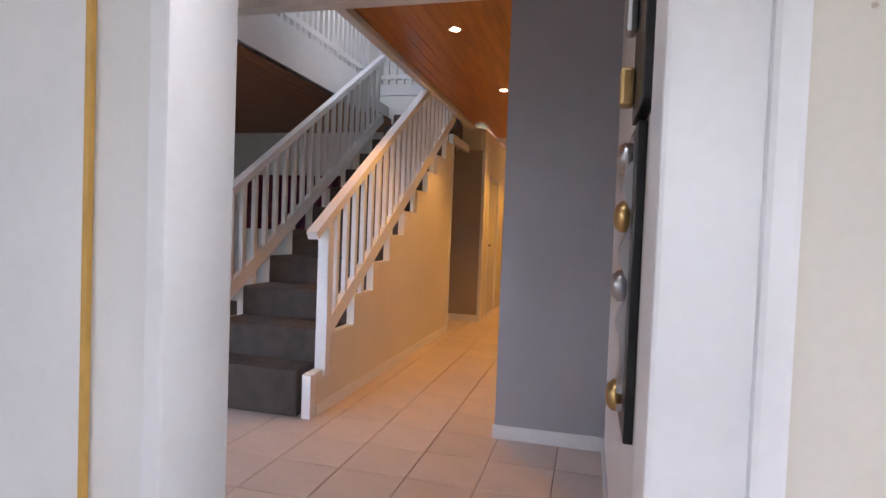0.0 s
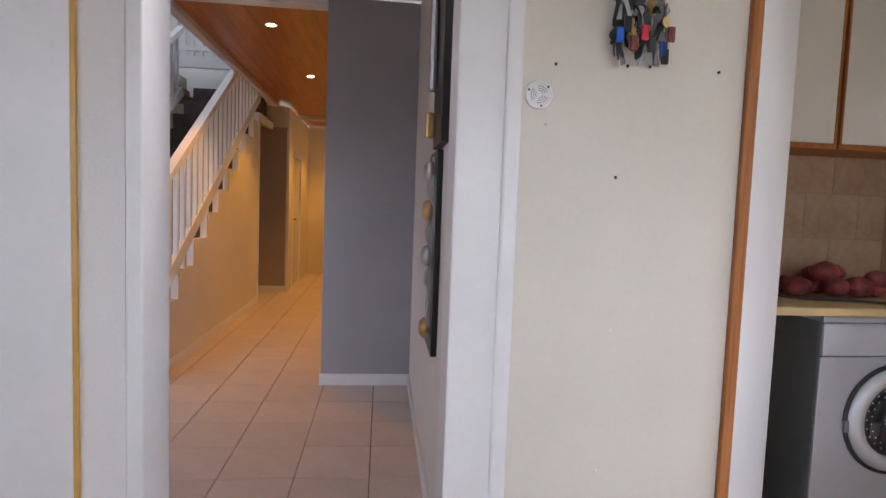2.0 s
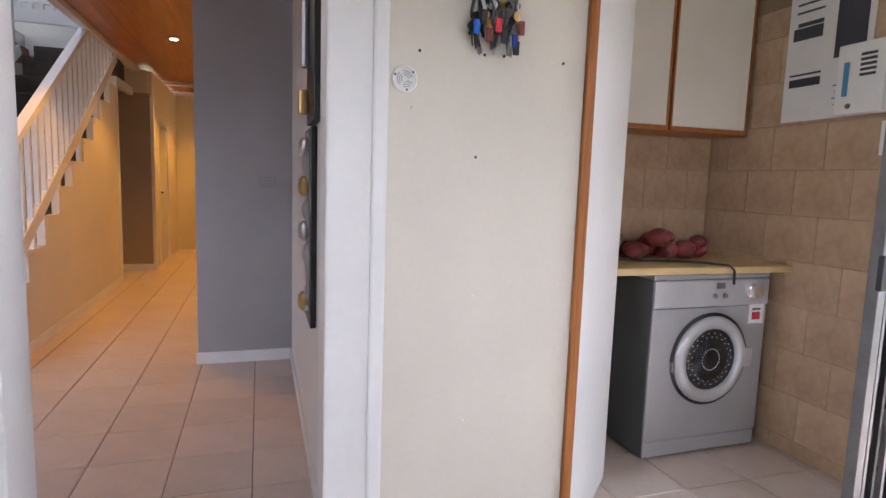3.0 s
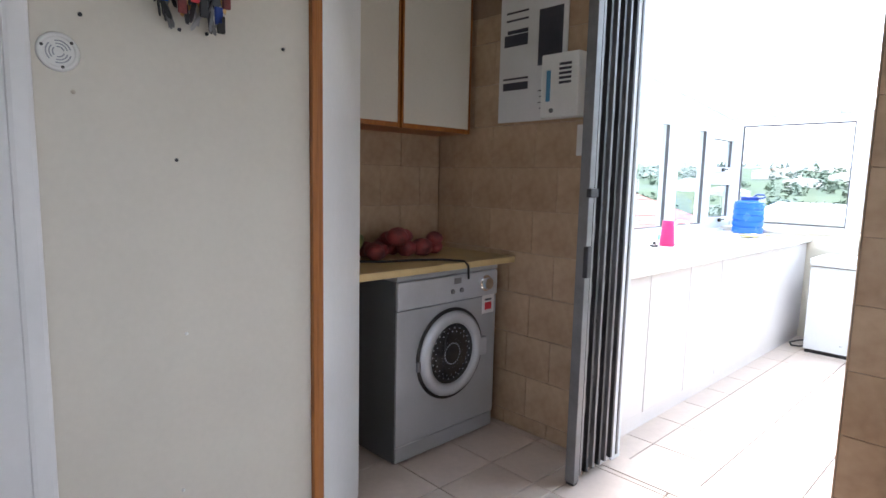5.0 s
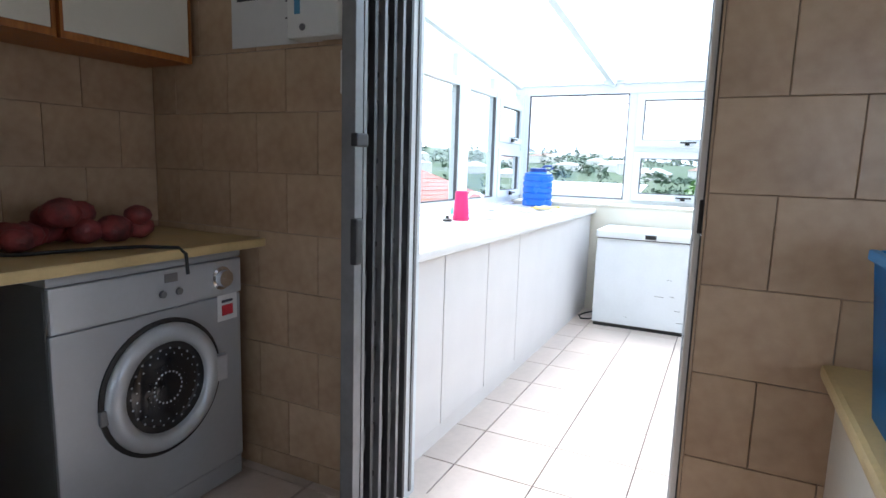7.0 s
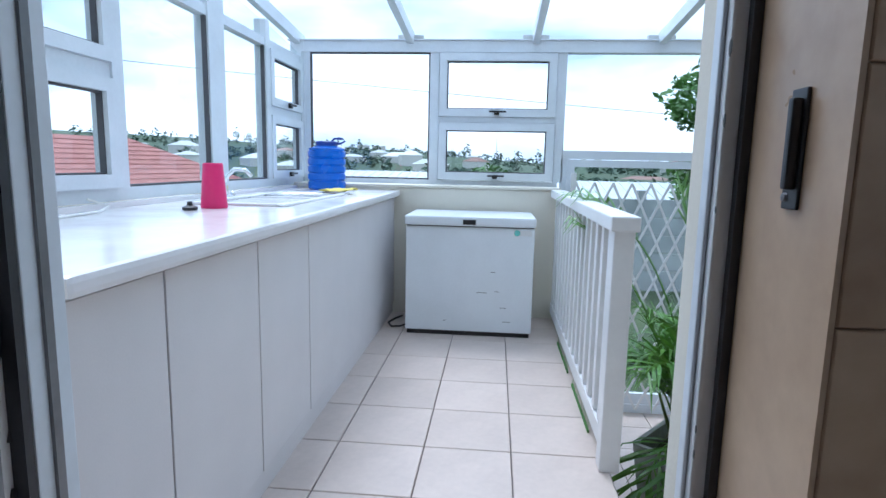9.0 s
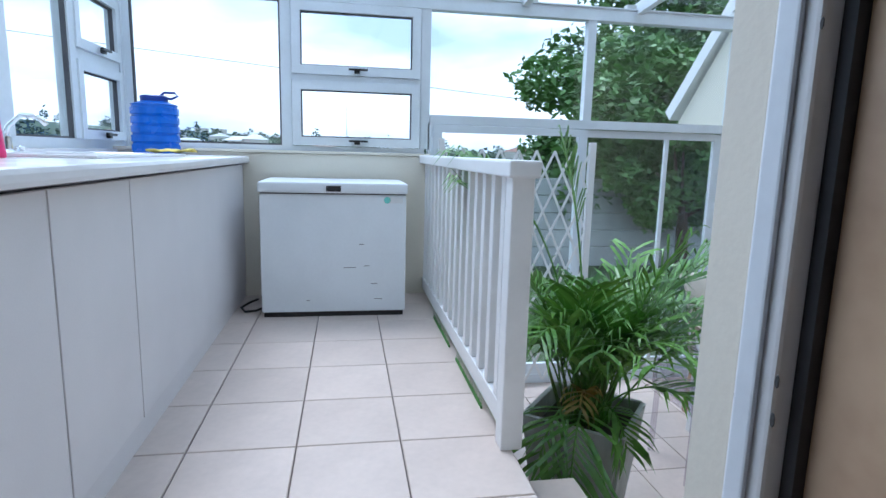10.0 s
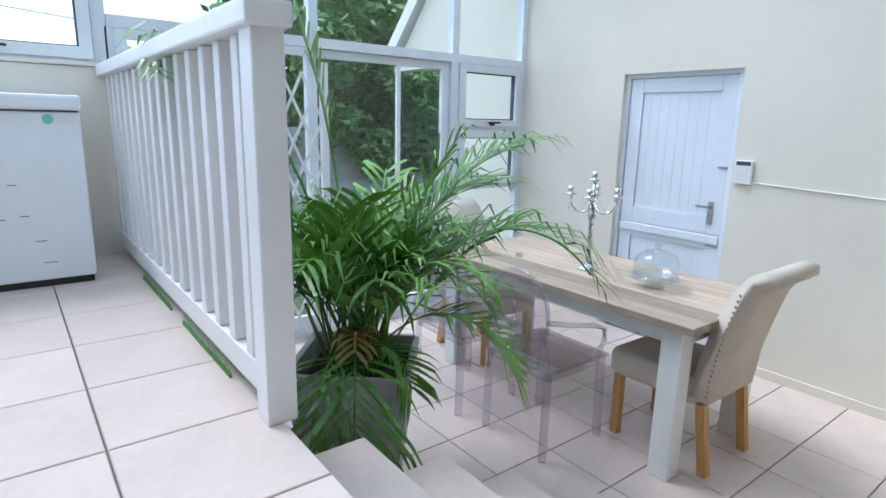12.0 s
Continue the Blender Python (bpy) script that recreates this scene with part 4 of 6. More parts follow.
SILL, TRAN, TOP = 0.965, 1.235, 2.06
YS = (1.99, 0.955, -0.03, -1.29, -2.52, -3.29)
w1 = tagged(thing("window_1", "white aluminium end window with two opening lights", "window"), kind="structure")
bm = bmesh.new()
bar(bm, YS[2], SY, SILL, SILL + FR)
bar(bm, DY, SY + 0.06, TOP - FR, TOP + 0.03, 0.09)
for y in YS[:3]:
    bar(bm, y - 0.035, y + 0.035, SILL + FR, TOP - FR, 0.07)
part("window_frame", bm, "alu", w1)
pane(w1, WX - 0.004, WX + 0.004, YS[1] + 0.036, YS[0] - 0.036, SILL + FR, TOP - FR)
part("glazing_bead", boxes((WX - 0.03, WX - 0.006, YS[1] + 0.035, YS[0] - 0.035, SILL + FR, SILL + FR + 0.012), (WX - 0.03, WX - 0.006, YS[1] + 0.035, YS[0] - 0.035, TOP - FR - 0.012, TOP - FR), (WX - 0.03, WX - 0.006, YS[1] + 0.035, YS[1] + 0.047, SILL + FR, TOP - FR), (WX - 0.03, WX - 0.006, YS[0] - 0.047, YS[0] - 0.035, SILL + FR, TOP - FR)), "rubber", w1)
part("transom", boxes((WX - 0.035, WX + 0.035, YS[2] + 0.036, YS[1] - 0.036, 1.475, 1.515)), "alu", w1)
casement(w1, YS[2] + 0.04, YS[1] - 0.04, 1.518, TOP - FR - 0.005)
casement(w1, YS[2] + 0.04, YS[1] - 0.04, SILL + FR + 0.004, 1.472)
part("window_sill", boxes((LX - 0.012, WX - 0.04, -0.03, SY - 0.06, SILL + 0.001, SILL + 0.02), bevel=0.004), "cream_wall", w1)

w2 = tagged(thing("window_2", "tall white aluminium glazing with sliding doors below", "window"), kind="structure")
bm = bmesh.new()
bar(bm, DY, YS[2] - 0.036, TRAN - 0.03, TRAN + 0.035, 0.08)
bar(bm, DY, YS[2] - 0.036, LOW, LOW + 0.07, 0.08)
for y in YS[3:]:
    bar(bm, y - 0.032, y + 0.032, TRAN + 0.035, TOP - FR, 0.07)
for y in (YS[2] - 0.06, YS[4], YS[5]):
    bar(bm, y - 0.035, y + 0.035, LOW + 0.07, TRAN - 0.03, 0.07)
part("window_frame", bm, "alu", w2)
for a, b in zip(YS[2:], YS[3:]):
    pane(w2, WX - 0.004, WX + 0.004, b + 0.033, a - 0.037, TRAN + 0.036, TOP - FR)
for a, b, x in ((-1.30, -0.10, WX - 0.03), (-2.48, -1.24, WX + 0.015)):
    d = part("sliding_leaf", boxes((x - 0.018, x + 0.018, a, a + 0.07, LOW + 0.08, TRAN - 0.035), (x - 0.018, x + 0.018, b - 0.06, b, LOW + 0.08, TRAN - 0.035), (x - 0.018, x + 0.018, a + 0.07, b - 0.06, LOW + 0.08, LOW + 0.17), (x - 0.018, x + 0.018, a + 0.07, b - 0.06, TRAN - 0.09, TRAN - 0.035)), "alu", w2, "white sliding door leaf")
    p = part("pane", boxes((x - 0.004, x + 0.004, a + 0.07, b - 0.06, LOW + 0.17, TRAN - 0.09)), "glass", d)
    p.visible_shadow = False
part("meeting_stile", boxes((WX + 0.0, WX + 0.03, -2.015, -1.985, LOW + 0.08, TRAN - 0.035)), "alu", w2)
for a, b in ((0.70, TRAN - 0.034), (0.21, 0.67), (LOW + 0.075, 0.17)):
    if a > 0:
        casement(w2, YS[5] + 0.04, YS[4] - 0.04, a, b)
    else:
        pane(w2, WX - 0.004, WX + 0.004, YS[5] + 0.036, YS[4] - 0.036, a, b)
part("transom", boxes((WX - 0.035, WX + 0.035, YS[5] + 0.036, YS[4] - 0.036, 0.67, 0.70), (WX - 0.035, WX + 0.035, YS[5] + 0.036, YS[4] - 0.036, 0.17, 0.21)), "alu", w2)

# side glazing over the counter
w3 = tagged(thing("window_3", "white aluminium side windows above the counter", "window"), kind="structure")
bm = bmesh.new()
box(bm, DX1, WX - 0.05, SY - 0.03, SY + 0.03, SILL, SILL + FR)
XS = (3.30, 4.64, 5.50, 6.22, 6.93)
for x in XS:
    w = 0.09 if x == 5.50 else 0.035
    box(bm, x - w, x + w, SY - 0.04, SY + 0.04, SILL + FR, roof_z(x) - 0.1)
for a, b in zip(XS, XS[1:]):
    box(bm, a + 0.03, b - 0.03, SY - 0.03, SY + 0.03, 1.905, 1.96)
box(bm, XS[3] + 0.036, XS[4] - 0.036, SY - 0.03, SY + 0.03, 1.46, 1.52)
box(bm, XS[0] + 0.036, XS[1] - 0.036, SY - 0.03, SY + 0.03, 1.46, 1.52)
part("window_frame", bm, "alu", w3)
for i, (a, b) in enumerate(zip(XS, XS[1:])):
    q = 0.091 if i == 2 else 0.036
    e = 0.091 if i == 1 else 0.036
    p = part("pane", extrude_poly(bmesh.new(), [(a + q, 1.965), (b - e, 1.965), (b - e, roof_z(b) - 0.1), (a + q, roof_z(a) - 0.1)], "y", SY - 0.004, SY + 0.004), "glass", w3)
    p.visible_shadow = False
    if i in (0, 3):
        for z0, z1 in ((SILL + FR, 1.458), (1.522, 1.903)):
            f = 0.055
            s = part("casement", boxes((a + q, b - e, SY - 0.05, SY + 0.02, z0, z0 + f), (a + q, b - e, SY - 0.05, SY + 0.02, z1 - f, z1), (a + q, a + q + f, SY - 0.05, SY + 0.02, z0 + f, z1 - f), (b - e - f, b - e, SY - 0.05, SY + 0.02, z0 + f, z1 - f)), "alu", w3, "opening light frame")
            p = part("pane", boxes((a + q + f, b - e - f, SY - 0.004, SY + 0.004, z0 + f, z1 - f)), "glass", s)
            p.visible_shadow = False
            c = (a + b) / 2
            part("handle", boxes((c - 0.07, c + 0.06, SY - 0.09, SY - 0.075, z0 + 0.025, z0 + 0.04), (c - 0.02, c + 0.02, SY - 0.075, SY - 0.051, z0 + 0.01, z0 + 0.045), bevel=0.004), "black", s, "black window handle")
            part("seal", boxes((a + q + f, b - e - f, SY - 0.03, SY - 0.006, z0 + f, z0 + f + 0.008), (a + q + f, b - e - f, SY - 0.03, SY - 0.006, z1 - f - 0.008, z1 - f), (a + q + f, a + q + f + 0.008, SY - 0.03, SY - 0.006, z0 + f, z1 - f), (b - e - f - 0.008, b - e - f, SY - 0.03, SY - 0.006, z0 + f, z1 - f)), "rubber", s)
    else:
        pane(w3, a + q, b - e, SY - 0.004, SY + 0.004, SILL + FR, 1.903)
        part("seal", boxes((b - e - 0.012, b - e, SY - 0.03, SY - 0.006, SILL + FR, 1.903), (a + q, b - e - 0.012, SY - 0.03, SY - 0.006, SILL + FR, SILL + FR + 0.01)), "rubber", w3)
# the corner post and the house roof edge
setting("trim_corner", boxes((WX - 0.05, WX + 0.05, SY - 0.05, SY + 0.05, SILL, TOP + 0.02)), "alu", "white corner post of the glazing", "trim")

# glass roof
rf = tagged(thing("glass_roof", "translucent glazed lean-to roof on white rafters", "roof"), kind="structure")
RY = (2.05, 1.146, 0.18, -0.755, -1.655, -2.55, -3.27)
for y in RY:
    part("rafter", beam(bmesh.new(), (WX + 0.05, y, EAVE + 0.0), (DX1 + 0.01, y, roof_z(DX1) + 0.0), 0.05, 0.085), "alu", rf)
for a, b in zip(RY, RY[1:]):
    bm = bmesh.new()
    extrude_poly(bm, [(WX + 0.15, EAVE + 0.045), (DX1 + 0.01, roof_z(DX1) + 0.06), (DX1 + 0.01, roof_z(DX1) + 0.066), (WX + 0.15, EAVE + 0.051)], "y", b, a)
    p = part("pane", bm, "roof_glass", rf)
    p.visible_shadow = False
part("eave_beam", boxes((WX - 0.06, WX + 0.10, DY, SY + 0.08, TOP + 0.031, EAVE + 0.0)), "alu", rf)
for y in RY[1:-1]:
    part("foam_closer", boxes((WX - 0.03, WX + 0.02, y - 0.10, y + 0.10, EAVE + 0.001, EAVE + 0.035)), "concrete", rf)

# ================================================================ SUNROOM THINGS
# base cabinets, worktop with sink
GAPS = (3.24, 3.59, 4.115, 4.62, LX - 0.005)
for a, b in zip(GAPS, GAPS[1:]):
    u = thing("base_cabinet", "pale laminate base cabinet with a full-height door", "cabinet", pose(a, CF, 0), group="base cabinets under the white worktop")
    part("body", boxes((0.002, b - a - 0.002, 0.022, 0.6, 0.07, 0.895)), "rubber", u)
    part("plinth", boxes((0.0, b - a, 0.008, 0.021, 0.0, 0.082)), "cabinet_face", u)
    part("door", boxes((0.004, b - a - 0.004, 0.0, 0.02, 0.085, 0.885), bevel=0.0025), "cabinet_face", u)
wtp = thing("sink_worktop", "glossy white worktop with a rounded front edge", "worktop", pose(0, 0, 0))
part("slab", boxes((3.235, LX - 0.002, CF - 0.045, SY - 0.062, 0.898, 0.942), bevel=0.014), "white_top", wtp)
part("upstand", boxes((3.235, LX - 0.002, SY - 0.085, SY - 0.062, 0.942, 0.965)), "white_top", wtp)
sk2 = thing("sink", "white inset sink with drainer on the worktop", "sink", pose(5.35, 1.58, 0.942))
part("rim", boxes((-0.55, 0.55, -0.21, -0.17, 0.0, 0.012), (-0.55, 0.55, 0.19, 0.23, 0.0, 0.012), (-0.55, -0.51, -0.17, 0.19, 0.0, 0.012), (0.51, 0.55, -0.17, 0.19, 0.0, 0.012), (-0.03, 0.01, -0.17, 0.19, 0.0, 0.012), bevel=0.004), "white_gloss", sk2)
for k in range(9):
    part("drainer_rib", boxes((-0.48 + k * 0.05, -0.46 + k * 0.05, -0.14, 0.16, 0.0, 0.005)), "white_gloss", sk2)
part("bowl", lathe(bmesh.new(), [(0.19, 0.0), (0.19, 0.012), (0.175, 0.004), (0.0, 0.003)], 28, pose(0.26, 0.01, 0)), "steel", sk2, "shallow steel bowl")
tap = thing("sink_tap", "chrome kitchen tap with a curved spout", "tap", pose(5.22, 1.86, 0.942))
part("body", lathe(bmesh.new(), [(0.03, 0.0), (0.026, 0.01), (0.02, 0.02), (0.02, 0.07), (0.0, 0.075)], 18), "chrome", tap)
part("spout", tube(bmesh.new(), [(0, 0, 0.06), (0.0, -0.01, 0.11), (0.0, -0.06, 0.155), (0.0, -0.12, 0.15), (0.0, -0.15, 0.12)], 0.011), "chrome", tap, smooth=True)
for s in (-1, 1):
    part("handle", lathe(bmesh.new(), [(0.016, 0.0), (0.02, 0.03), (0.0, 0.038)], 14, pose(s * 0.09, 0, 0.0)), "chrome", tap)
cup = thing("pink_tumbler", "bright pink plastic tumbler upside down on the worktop", "cup", pose(4.66, 1.63, 0.942))
part("cup", lathe(bmesh.new(), [(0.052, 0.0), (0.054, 0.004), (0.040, 0.183), (0.037, 0.187), (0.0, 0.186)], 32), "pink", cup, smooth=False)
jar = thing("water_container", "blue ribbed plastic water container with a handled lid", "water container", pose(6.52, 1.70, 0.942))
prof = [(0.12, 0.0), (0.135, 0.008)]
for k in range(5):
    z = 0.02 + k * 0.055
    prof += [(0.137, z), (0.137, z + 0.036), (0.129, z + 0.041), (0.129, z + 0.05)]
prof += [(0.132, 0.298), (0.09, 0.312), (0.075, 0.318)]
part("body", lathe(bmesh.new(), prof, 36), "blue", jar)
part("lid", lathe(bmesh.new(), [(0.078, 0.315), (0.08, 0.345), (0.07, 0.352), (0.0, 0.352)], 28), "blue_dark", jar)
part("handle", tube(bmesh.new(), [(0.0, -0.03, 0.345), (0.0, -0.06, 0.372), (0.0, -0.12, 0.372), (0.0, -0.14, 0.355), (0.0, -0.10, 0.335), (0, -0.07, 0.34)], 0.008), "blue_dark", jar)
cl = thing("yellow_cloth", "crumpled yellow cleaning cloth by the sink", "cloth", pose(5.95, 1.45, 0.943))
bm = bmesh.new()
gp = bmesh.ops.create_grid(bm, x_segments=14, y_segments=10, size=1)["verts"]
for v in gp:
    v.co = Vector((v.co.x * 0.14, v.co.y * 0.09, 0.012 + 0.016 * (1 + noise.noise(Vector((v.co.x * 1.6, v.co.y * 1.6, 3))))))
bmesh.ops.solidify(bm, geom=bm.faces[:], thickness=0.006)
part("cloth", bm, "yellow", cl, smooth=True)
bt = thing("dish_soap", "squat aqua soap bottle beside the tap", "bottle", pose(5.03, 1.83, 0.942))
part("bottle", lathe(bmesh.new(), [(0.045, 0), (0.05, 0.02), (0.045, 0.045), (0.015, 0.055), (0.012, 0.075), (0.0, 0.076)], 18), "aqua", bt, smooth=True)
pg = thing("plug", "black sink plug lying on the worktop", "plug", pose(4.52, 1.66, 0.942))
part("stopper", lathe(bmesh.new(), [(0.028, 0), (0.03, 0.012), (0.012, 0.02), (0.01, 0.034), (0.0, 0.036)], 16), "black", pg)
cdw = thing("white_lead", "white cable lying along the back of the worktop", "cable", pose(0, 0, 0.947))
part("lead", tube(bmesh.new(), [(3.5, 1.8, 0), (3.9, 1.83, 0.0), (4.3, 1.88, 0.0), (4.42, 1.93, 0.01), (4.35, 1.965, 0.04)], 0.005), "white_plastic", cdw)

# freezer
fz = thing("chest_freezer", "white chest freezer with scratches, against the end wall", "freezer", pose(6.06, 0.185, 0.0))
part("body", boxes((0.02, 0.53, 0.0, 0.85, 0.03, 0.738), bevel=0.008), "freezer", fz)
part("base", boxes((0.03, 0.52, 0.012, 0.838, 0.0, 0.03)), "black", fz)
part("seal", boxes((0.022, 0.525, 0.006, 0.844, 0.738, 0.745)), "rubber", fz)
lid = part("lid", boxes((0.0, 0.535, -0.006, 0.856, 0.745, 0.808), bevel=0.014), "freezer", fz)
part("handle", boxes((-0.006, 0.002, 0.385, 0.47, 0.756, 0.789), bevel=0.003), "black", lid, "black recessed handle")
bd = part("badge", boxes((0.0175, 0.0205, 0.02, 0.135, 0.69, 0.725)), "paper", fz)
part("emblem", lathe(bmesh.new(), [(0.02, 0.0), (0.018, 0.002), (0.0, 0.002)], 16, pose(0.0175, 0.115, 0.708, 0, -90, 0)), "aqua", bd)
for y0, y1, z in ((0.17, 0.21, 0.20), (0.30, 0.37, 0.30), (0.14, 0.19, 0.105), (0.22, 0.25, 0.31), (0.25, 0.28, 0.44), (0.57, 0.59, 0.10)):
    part("scratch", boxes((0.0185, 0.0205, y0, y1, z, z + 0.003)), "scratch", fz)
fc = thing("freezer_cable", "black power cable curled on the floor beside the freezer", "cable", pose(0, 0, 0.006))
part("lead", tube(bmesh.new(), [(6.3, 1.045, 0.0), (6.22, 1.09, 0.0), (6.2, 1.15, 0.0), (6.3, 1.19, 0.0), (6.42, 1.16, 0.0), (6.5, 1.12, 0.0)], 0.007), "cable", fc)

# railing along the landing
rl = thing("landing_railing", "white painted wooden slat railing along the landing edge", "railing", pose(0, -0.012, 0))
RX0, RX1 = 4.452, LX - 0.003
part("post", boxes((RX0 - 0.038, RX0 + 0.038, -0.038, 0.038, 0.0, 0.945), bevel=0.006), "white_gloss", rl)
part("handrail", boxes((RX0 - 0.06, RX1, -0.05, 0.055, 0.92, 0.975), bevel=0.008), "white_gloss", rl)
part("lower_rail", boxes((RX0 + 0.039, RX1, -0.022, 0.022, 0.045, 0.125), bevel=0.005), "white_gloss", rl)
n = 15
for k in range(n):
    x = RX0 + 0.13 + (RX1 - RX0 - 0.2) * k / (n - 1)
    part("slat", boxes((x - 0.024, x + 0.024, -0.02, 0.02, 0.126, 0.919), bevel=0.004), "white_gloss", rl)
setting("trim_landing_edge", boxes((4.5, LX, -0.022, -0.001, -0.11, -0.001), bevel=0.003), "cream_wall", "cream edge board of the landing", "trim")
tf = thing("turf_strip", "strip of artificial turf tucked under the railing", "turf", pose(0, 0, 0))
bm = boxes((4.55, LX - 0.01, -0.072, -0.024, -0.02, 0.022), (4.74, 5.28, 0.011, 0.018, 0.0, 0.012), (5.46, 6.0, 0.011, 0.018, 0.0, 0.012))
random.seed(3)
for k in range(1400):
    x, y = random.uniform(4.55, LX - 0.02), random.uniform(-0.07, -0.026)
    if k % 3 == 0 and (4.74 < x < 5.28 or 5.46 < x < 6.0):
        y = random.uniform(0.012, 0.018)
    a = random.uniform(0, 6.28)
    t = Vector((math.cos(a) * 0.012, math.sin(a) * 0.008, random.uniform(0.03, 0.06)))
    p = [Vector((x - 0.002, y, 0.01)), Vector((x + 0.002, y, 0.01)), Vector((x, y, 0.01)) + t]
    bm.faces.new([bm.verts.new(q) for q in p])
part("pile", bm, "turf", tf)

# trellis gate before the sliding door
tg = thing("trellis_gate", "white expanding trellis security gate across the sliding door", "security gate", pose(WX - 0.16, 0, 0))
n = 8
for k in range(n):
    y = -0.16 - k * 0.14
    for j in range(6):
        z = LOW + 0.08 + j * 0.30
        for s, e in ((0, 1), (1, 0)):
            part("lattice_bar", beam(bmesh.new(), (0.006 if s else -0.006, y - 0.14 * s, z), (0.006 if s else -0.006, y - 0.14 * e, z + 0.30), 0.005, 0.018), "white_gloss", tg)
part("end_post", boxes((-0.02, 0.02, -1.32, -1.27, LOW, 1.10), bevel=0.003), "white_gloss", tg)
part("end_post", boxes((-0.02, 0.02, -0.16, -0.12, LOW, 1.10), bevel=0.003), "white_gloss", tg)

# ---------------------------------------------------------------- potted palm
pp = thing("potted_palm", "bushy green areca palm in a tapered grey concrete pot", "potted plant", pose(5.09, -0.585, LOW))
PH = 0.66
bm = bmesh.new()
rings = []
for w, z in ((0.165, 0.0), (0.236, PH), (0.212, PH), (0.205, PH - 0.09)):
    rings.append([bm.verts.new((sx * w, sy * w, z)) for sx, sy in ((-1, -1), (1, -1), (1, 1), (-1, 1))])
bm.faces.new(rings[0][::-1])
for p, q in zip(rings, rings[1:]):
    for k in range(4):
        bm.faces.new((p[k], p[(k + 1) % 4], q[(k + 1) % 4], q[k]))
bmesh.ops.bevel(bm, geom=[e for e in bm.edges if abs(e.verts[0].co.z - e.verts[1].co.z) > 0.3], offset=0.02, segments=2, affect="EDGES")
pot = part("pot", bm, "concrete", pp, "weathered grey concrete pot")
pot.rotation_euler = (0, 0, radians(-40))
part("soil", boxes((-0.19, 0.19, -0.19, 0.19, PH - 0.13, PH - 0.07)), "soil", pp).rotation_euler = (0, 0, radians(-40))
random.seed(21)


def frond(yaw, lean, length, droop, mat="palm", leaf=0.24, base=(0, 0), bare=0.35, pairs=26):
    """One feathered frond: a bending rib with leaflets on both sides."""
    pts, d = [], Vector((math.cos(yaw) * math.sin(lean), math.sin(yaw) * math.sin(lean), math.cos(lean)))
    p = Vector((base[0], base[1], PH - 0.08))
    step = length / 22
    pts.append(p.copy())
    for k in range(22):
        d = (d + Vector((math.cos(yaw) * 0.3, math.sin(yaw) * 0.3, -1)) * droop * (k / 22) ** 1.3 * 0.16).normalized()
        p = p + d * step
        if p.z < 0.06:
            p.z = 0.06
        pts.append(p.copy())
    bm = bmesh.new()
    tube(bm, pts, 0.0048, 5)
    side = Vector((-math.sin(yaw), math.cos(yaw), 0))
    for k in range(pairs):
        f = bare + (1 - bare) * (k + 0.5) / pairs
        i = min(int(f * 22), 21)
        q = pts[i].lerp(pts[i + 1], f * 22 - i)
        along = (pts[i + 1] - pts[i]).normalized()
        up = side.cross(along).normalized()
        if up.z < 0:
            up = -up
        size = leaf * (0.55 + 0.45 * math.sin(math.pi * min(1, (f - bare) / (1 - bare) * 0.85 + 0.12))) * random.uniform(0.85, 1.1)
        for s in (-1, 1):
            out = (side * s * random.uniform(0.5, 0.85) + along * random.uniform(0.65, 1.0) + up * random.uniform(0.08, 0.28)).normalized()
            w = out.cross(up).normalized() * random.uniform(0.007, 0.0115)
            a = q
            b = q + out * size * 0.4
            c = q + out * size * 0.75 - Vector((0, 0, size * 0.07))
            e = q + out * size - Vector((0, 0, size * random.uniform(0.15, 0.5)))
            vs = [bm.verts.new(x) for x in (a - w * 0.3, a + w * 0.3, b - w, b + w, c - w * 0.75, c + w * 0.75, e)]
            bm.faces.new((vs[0], vs[1], vs[3], vs[2]))
            bm.faces.new((vs[2], vs[3], vs[5], vs[4]))
            bm.faces.new((vs[4], vs[5], vs[6]))
    return part("frond", bm, mat, pp)


for k in range(56):
    ang = k * 2.399 + random.uniform(-0.25, 0.25)
    near = math.sin(ang) > 0.35
    lean = random.uniform(0.10, 0.32) if near else random.uniform(0.12, 0.62)
    if math.cos(ang) < -0.5:
        lean *= 0.7
    frond(ang, lean, random.uniform(0.5, 0.8 if near else 1.0), random.uniform(0.35, 1.5), base=(random.uniform(-0.10, 0.10), random.uniform(-0.10, 0.08)), leaf=random.uniform(0.25, 0.36), bare=random.uniform(0.38, 0.58), pairs=random.randint(8, 12))
frond(radians(-122), 0.50, 1.3, 1.7, leaf=0.38, pairs=24, bare=0.45)
frond(radians(-112), 0.36, 1.2, 0.75, leaf=0.36, pairs=22, bare=0.45)
frond(radians(-95), 0.36, 1.1, 1.0, leaf=0.34, pairs=18, bare=0.45)
frond(radians(-140), 0.65, 0.85, 2.2, leaf=0.26, pairs=20, bare=0.42)
frond(radians(52), 0.07, 1.35, 0.35, leaf=0.27, bare=0.70, pairs=13)
frond(radians(70), 0.34, 1.30, 0.5, leaf=0.30, bare=0.72, pairs=14)
frond(radians(60), 0.20, 1.5, 0.9, leaf=0.28, bare=0.74, pairs=13)
frond(radians(150), 0.75, 0.62, 3.0, leaf=0.34, pairs=11, bare=0.45)
frond(radians(128), 0.7, 0.55, 3.0, leaf=0.30, pairs=9, bare=0.45)
frond(radians(190), 0.55, 0.45, 2.6, leaf=0.2, pairs=10, bare=0.5)
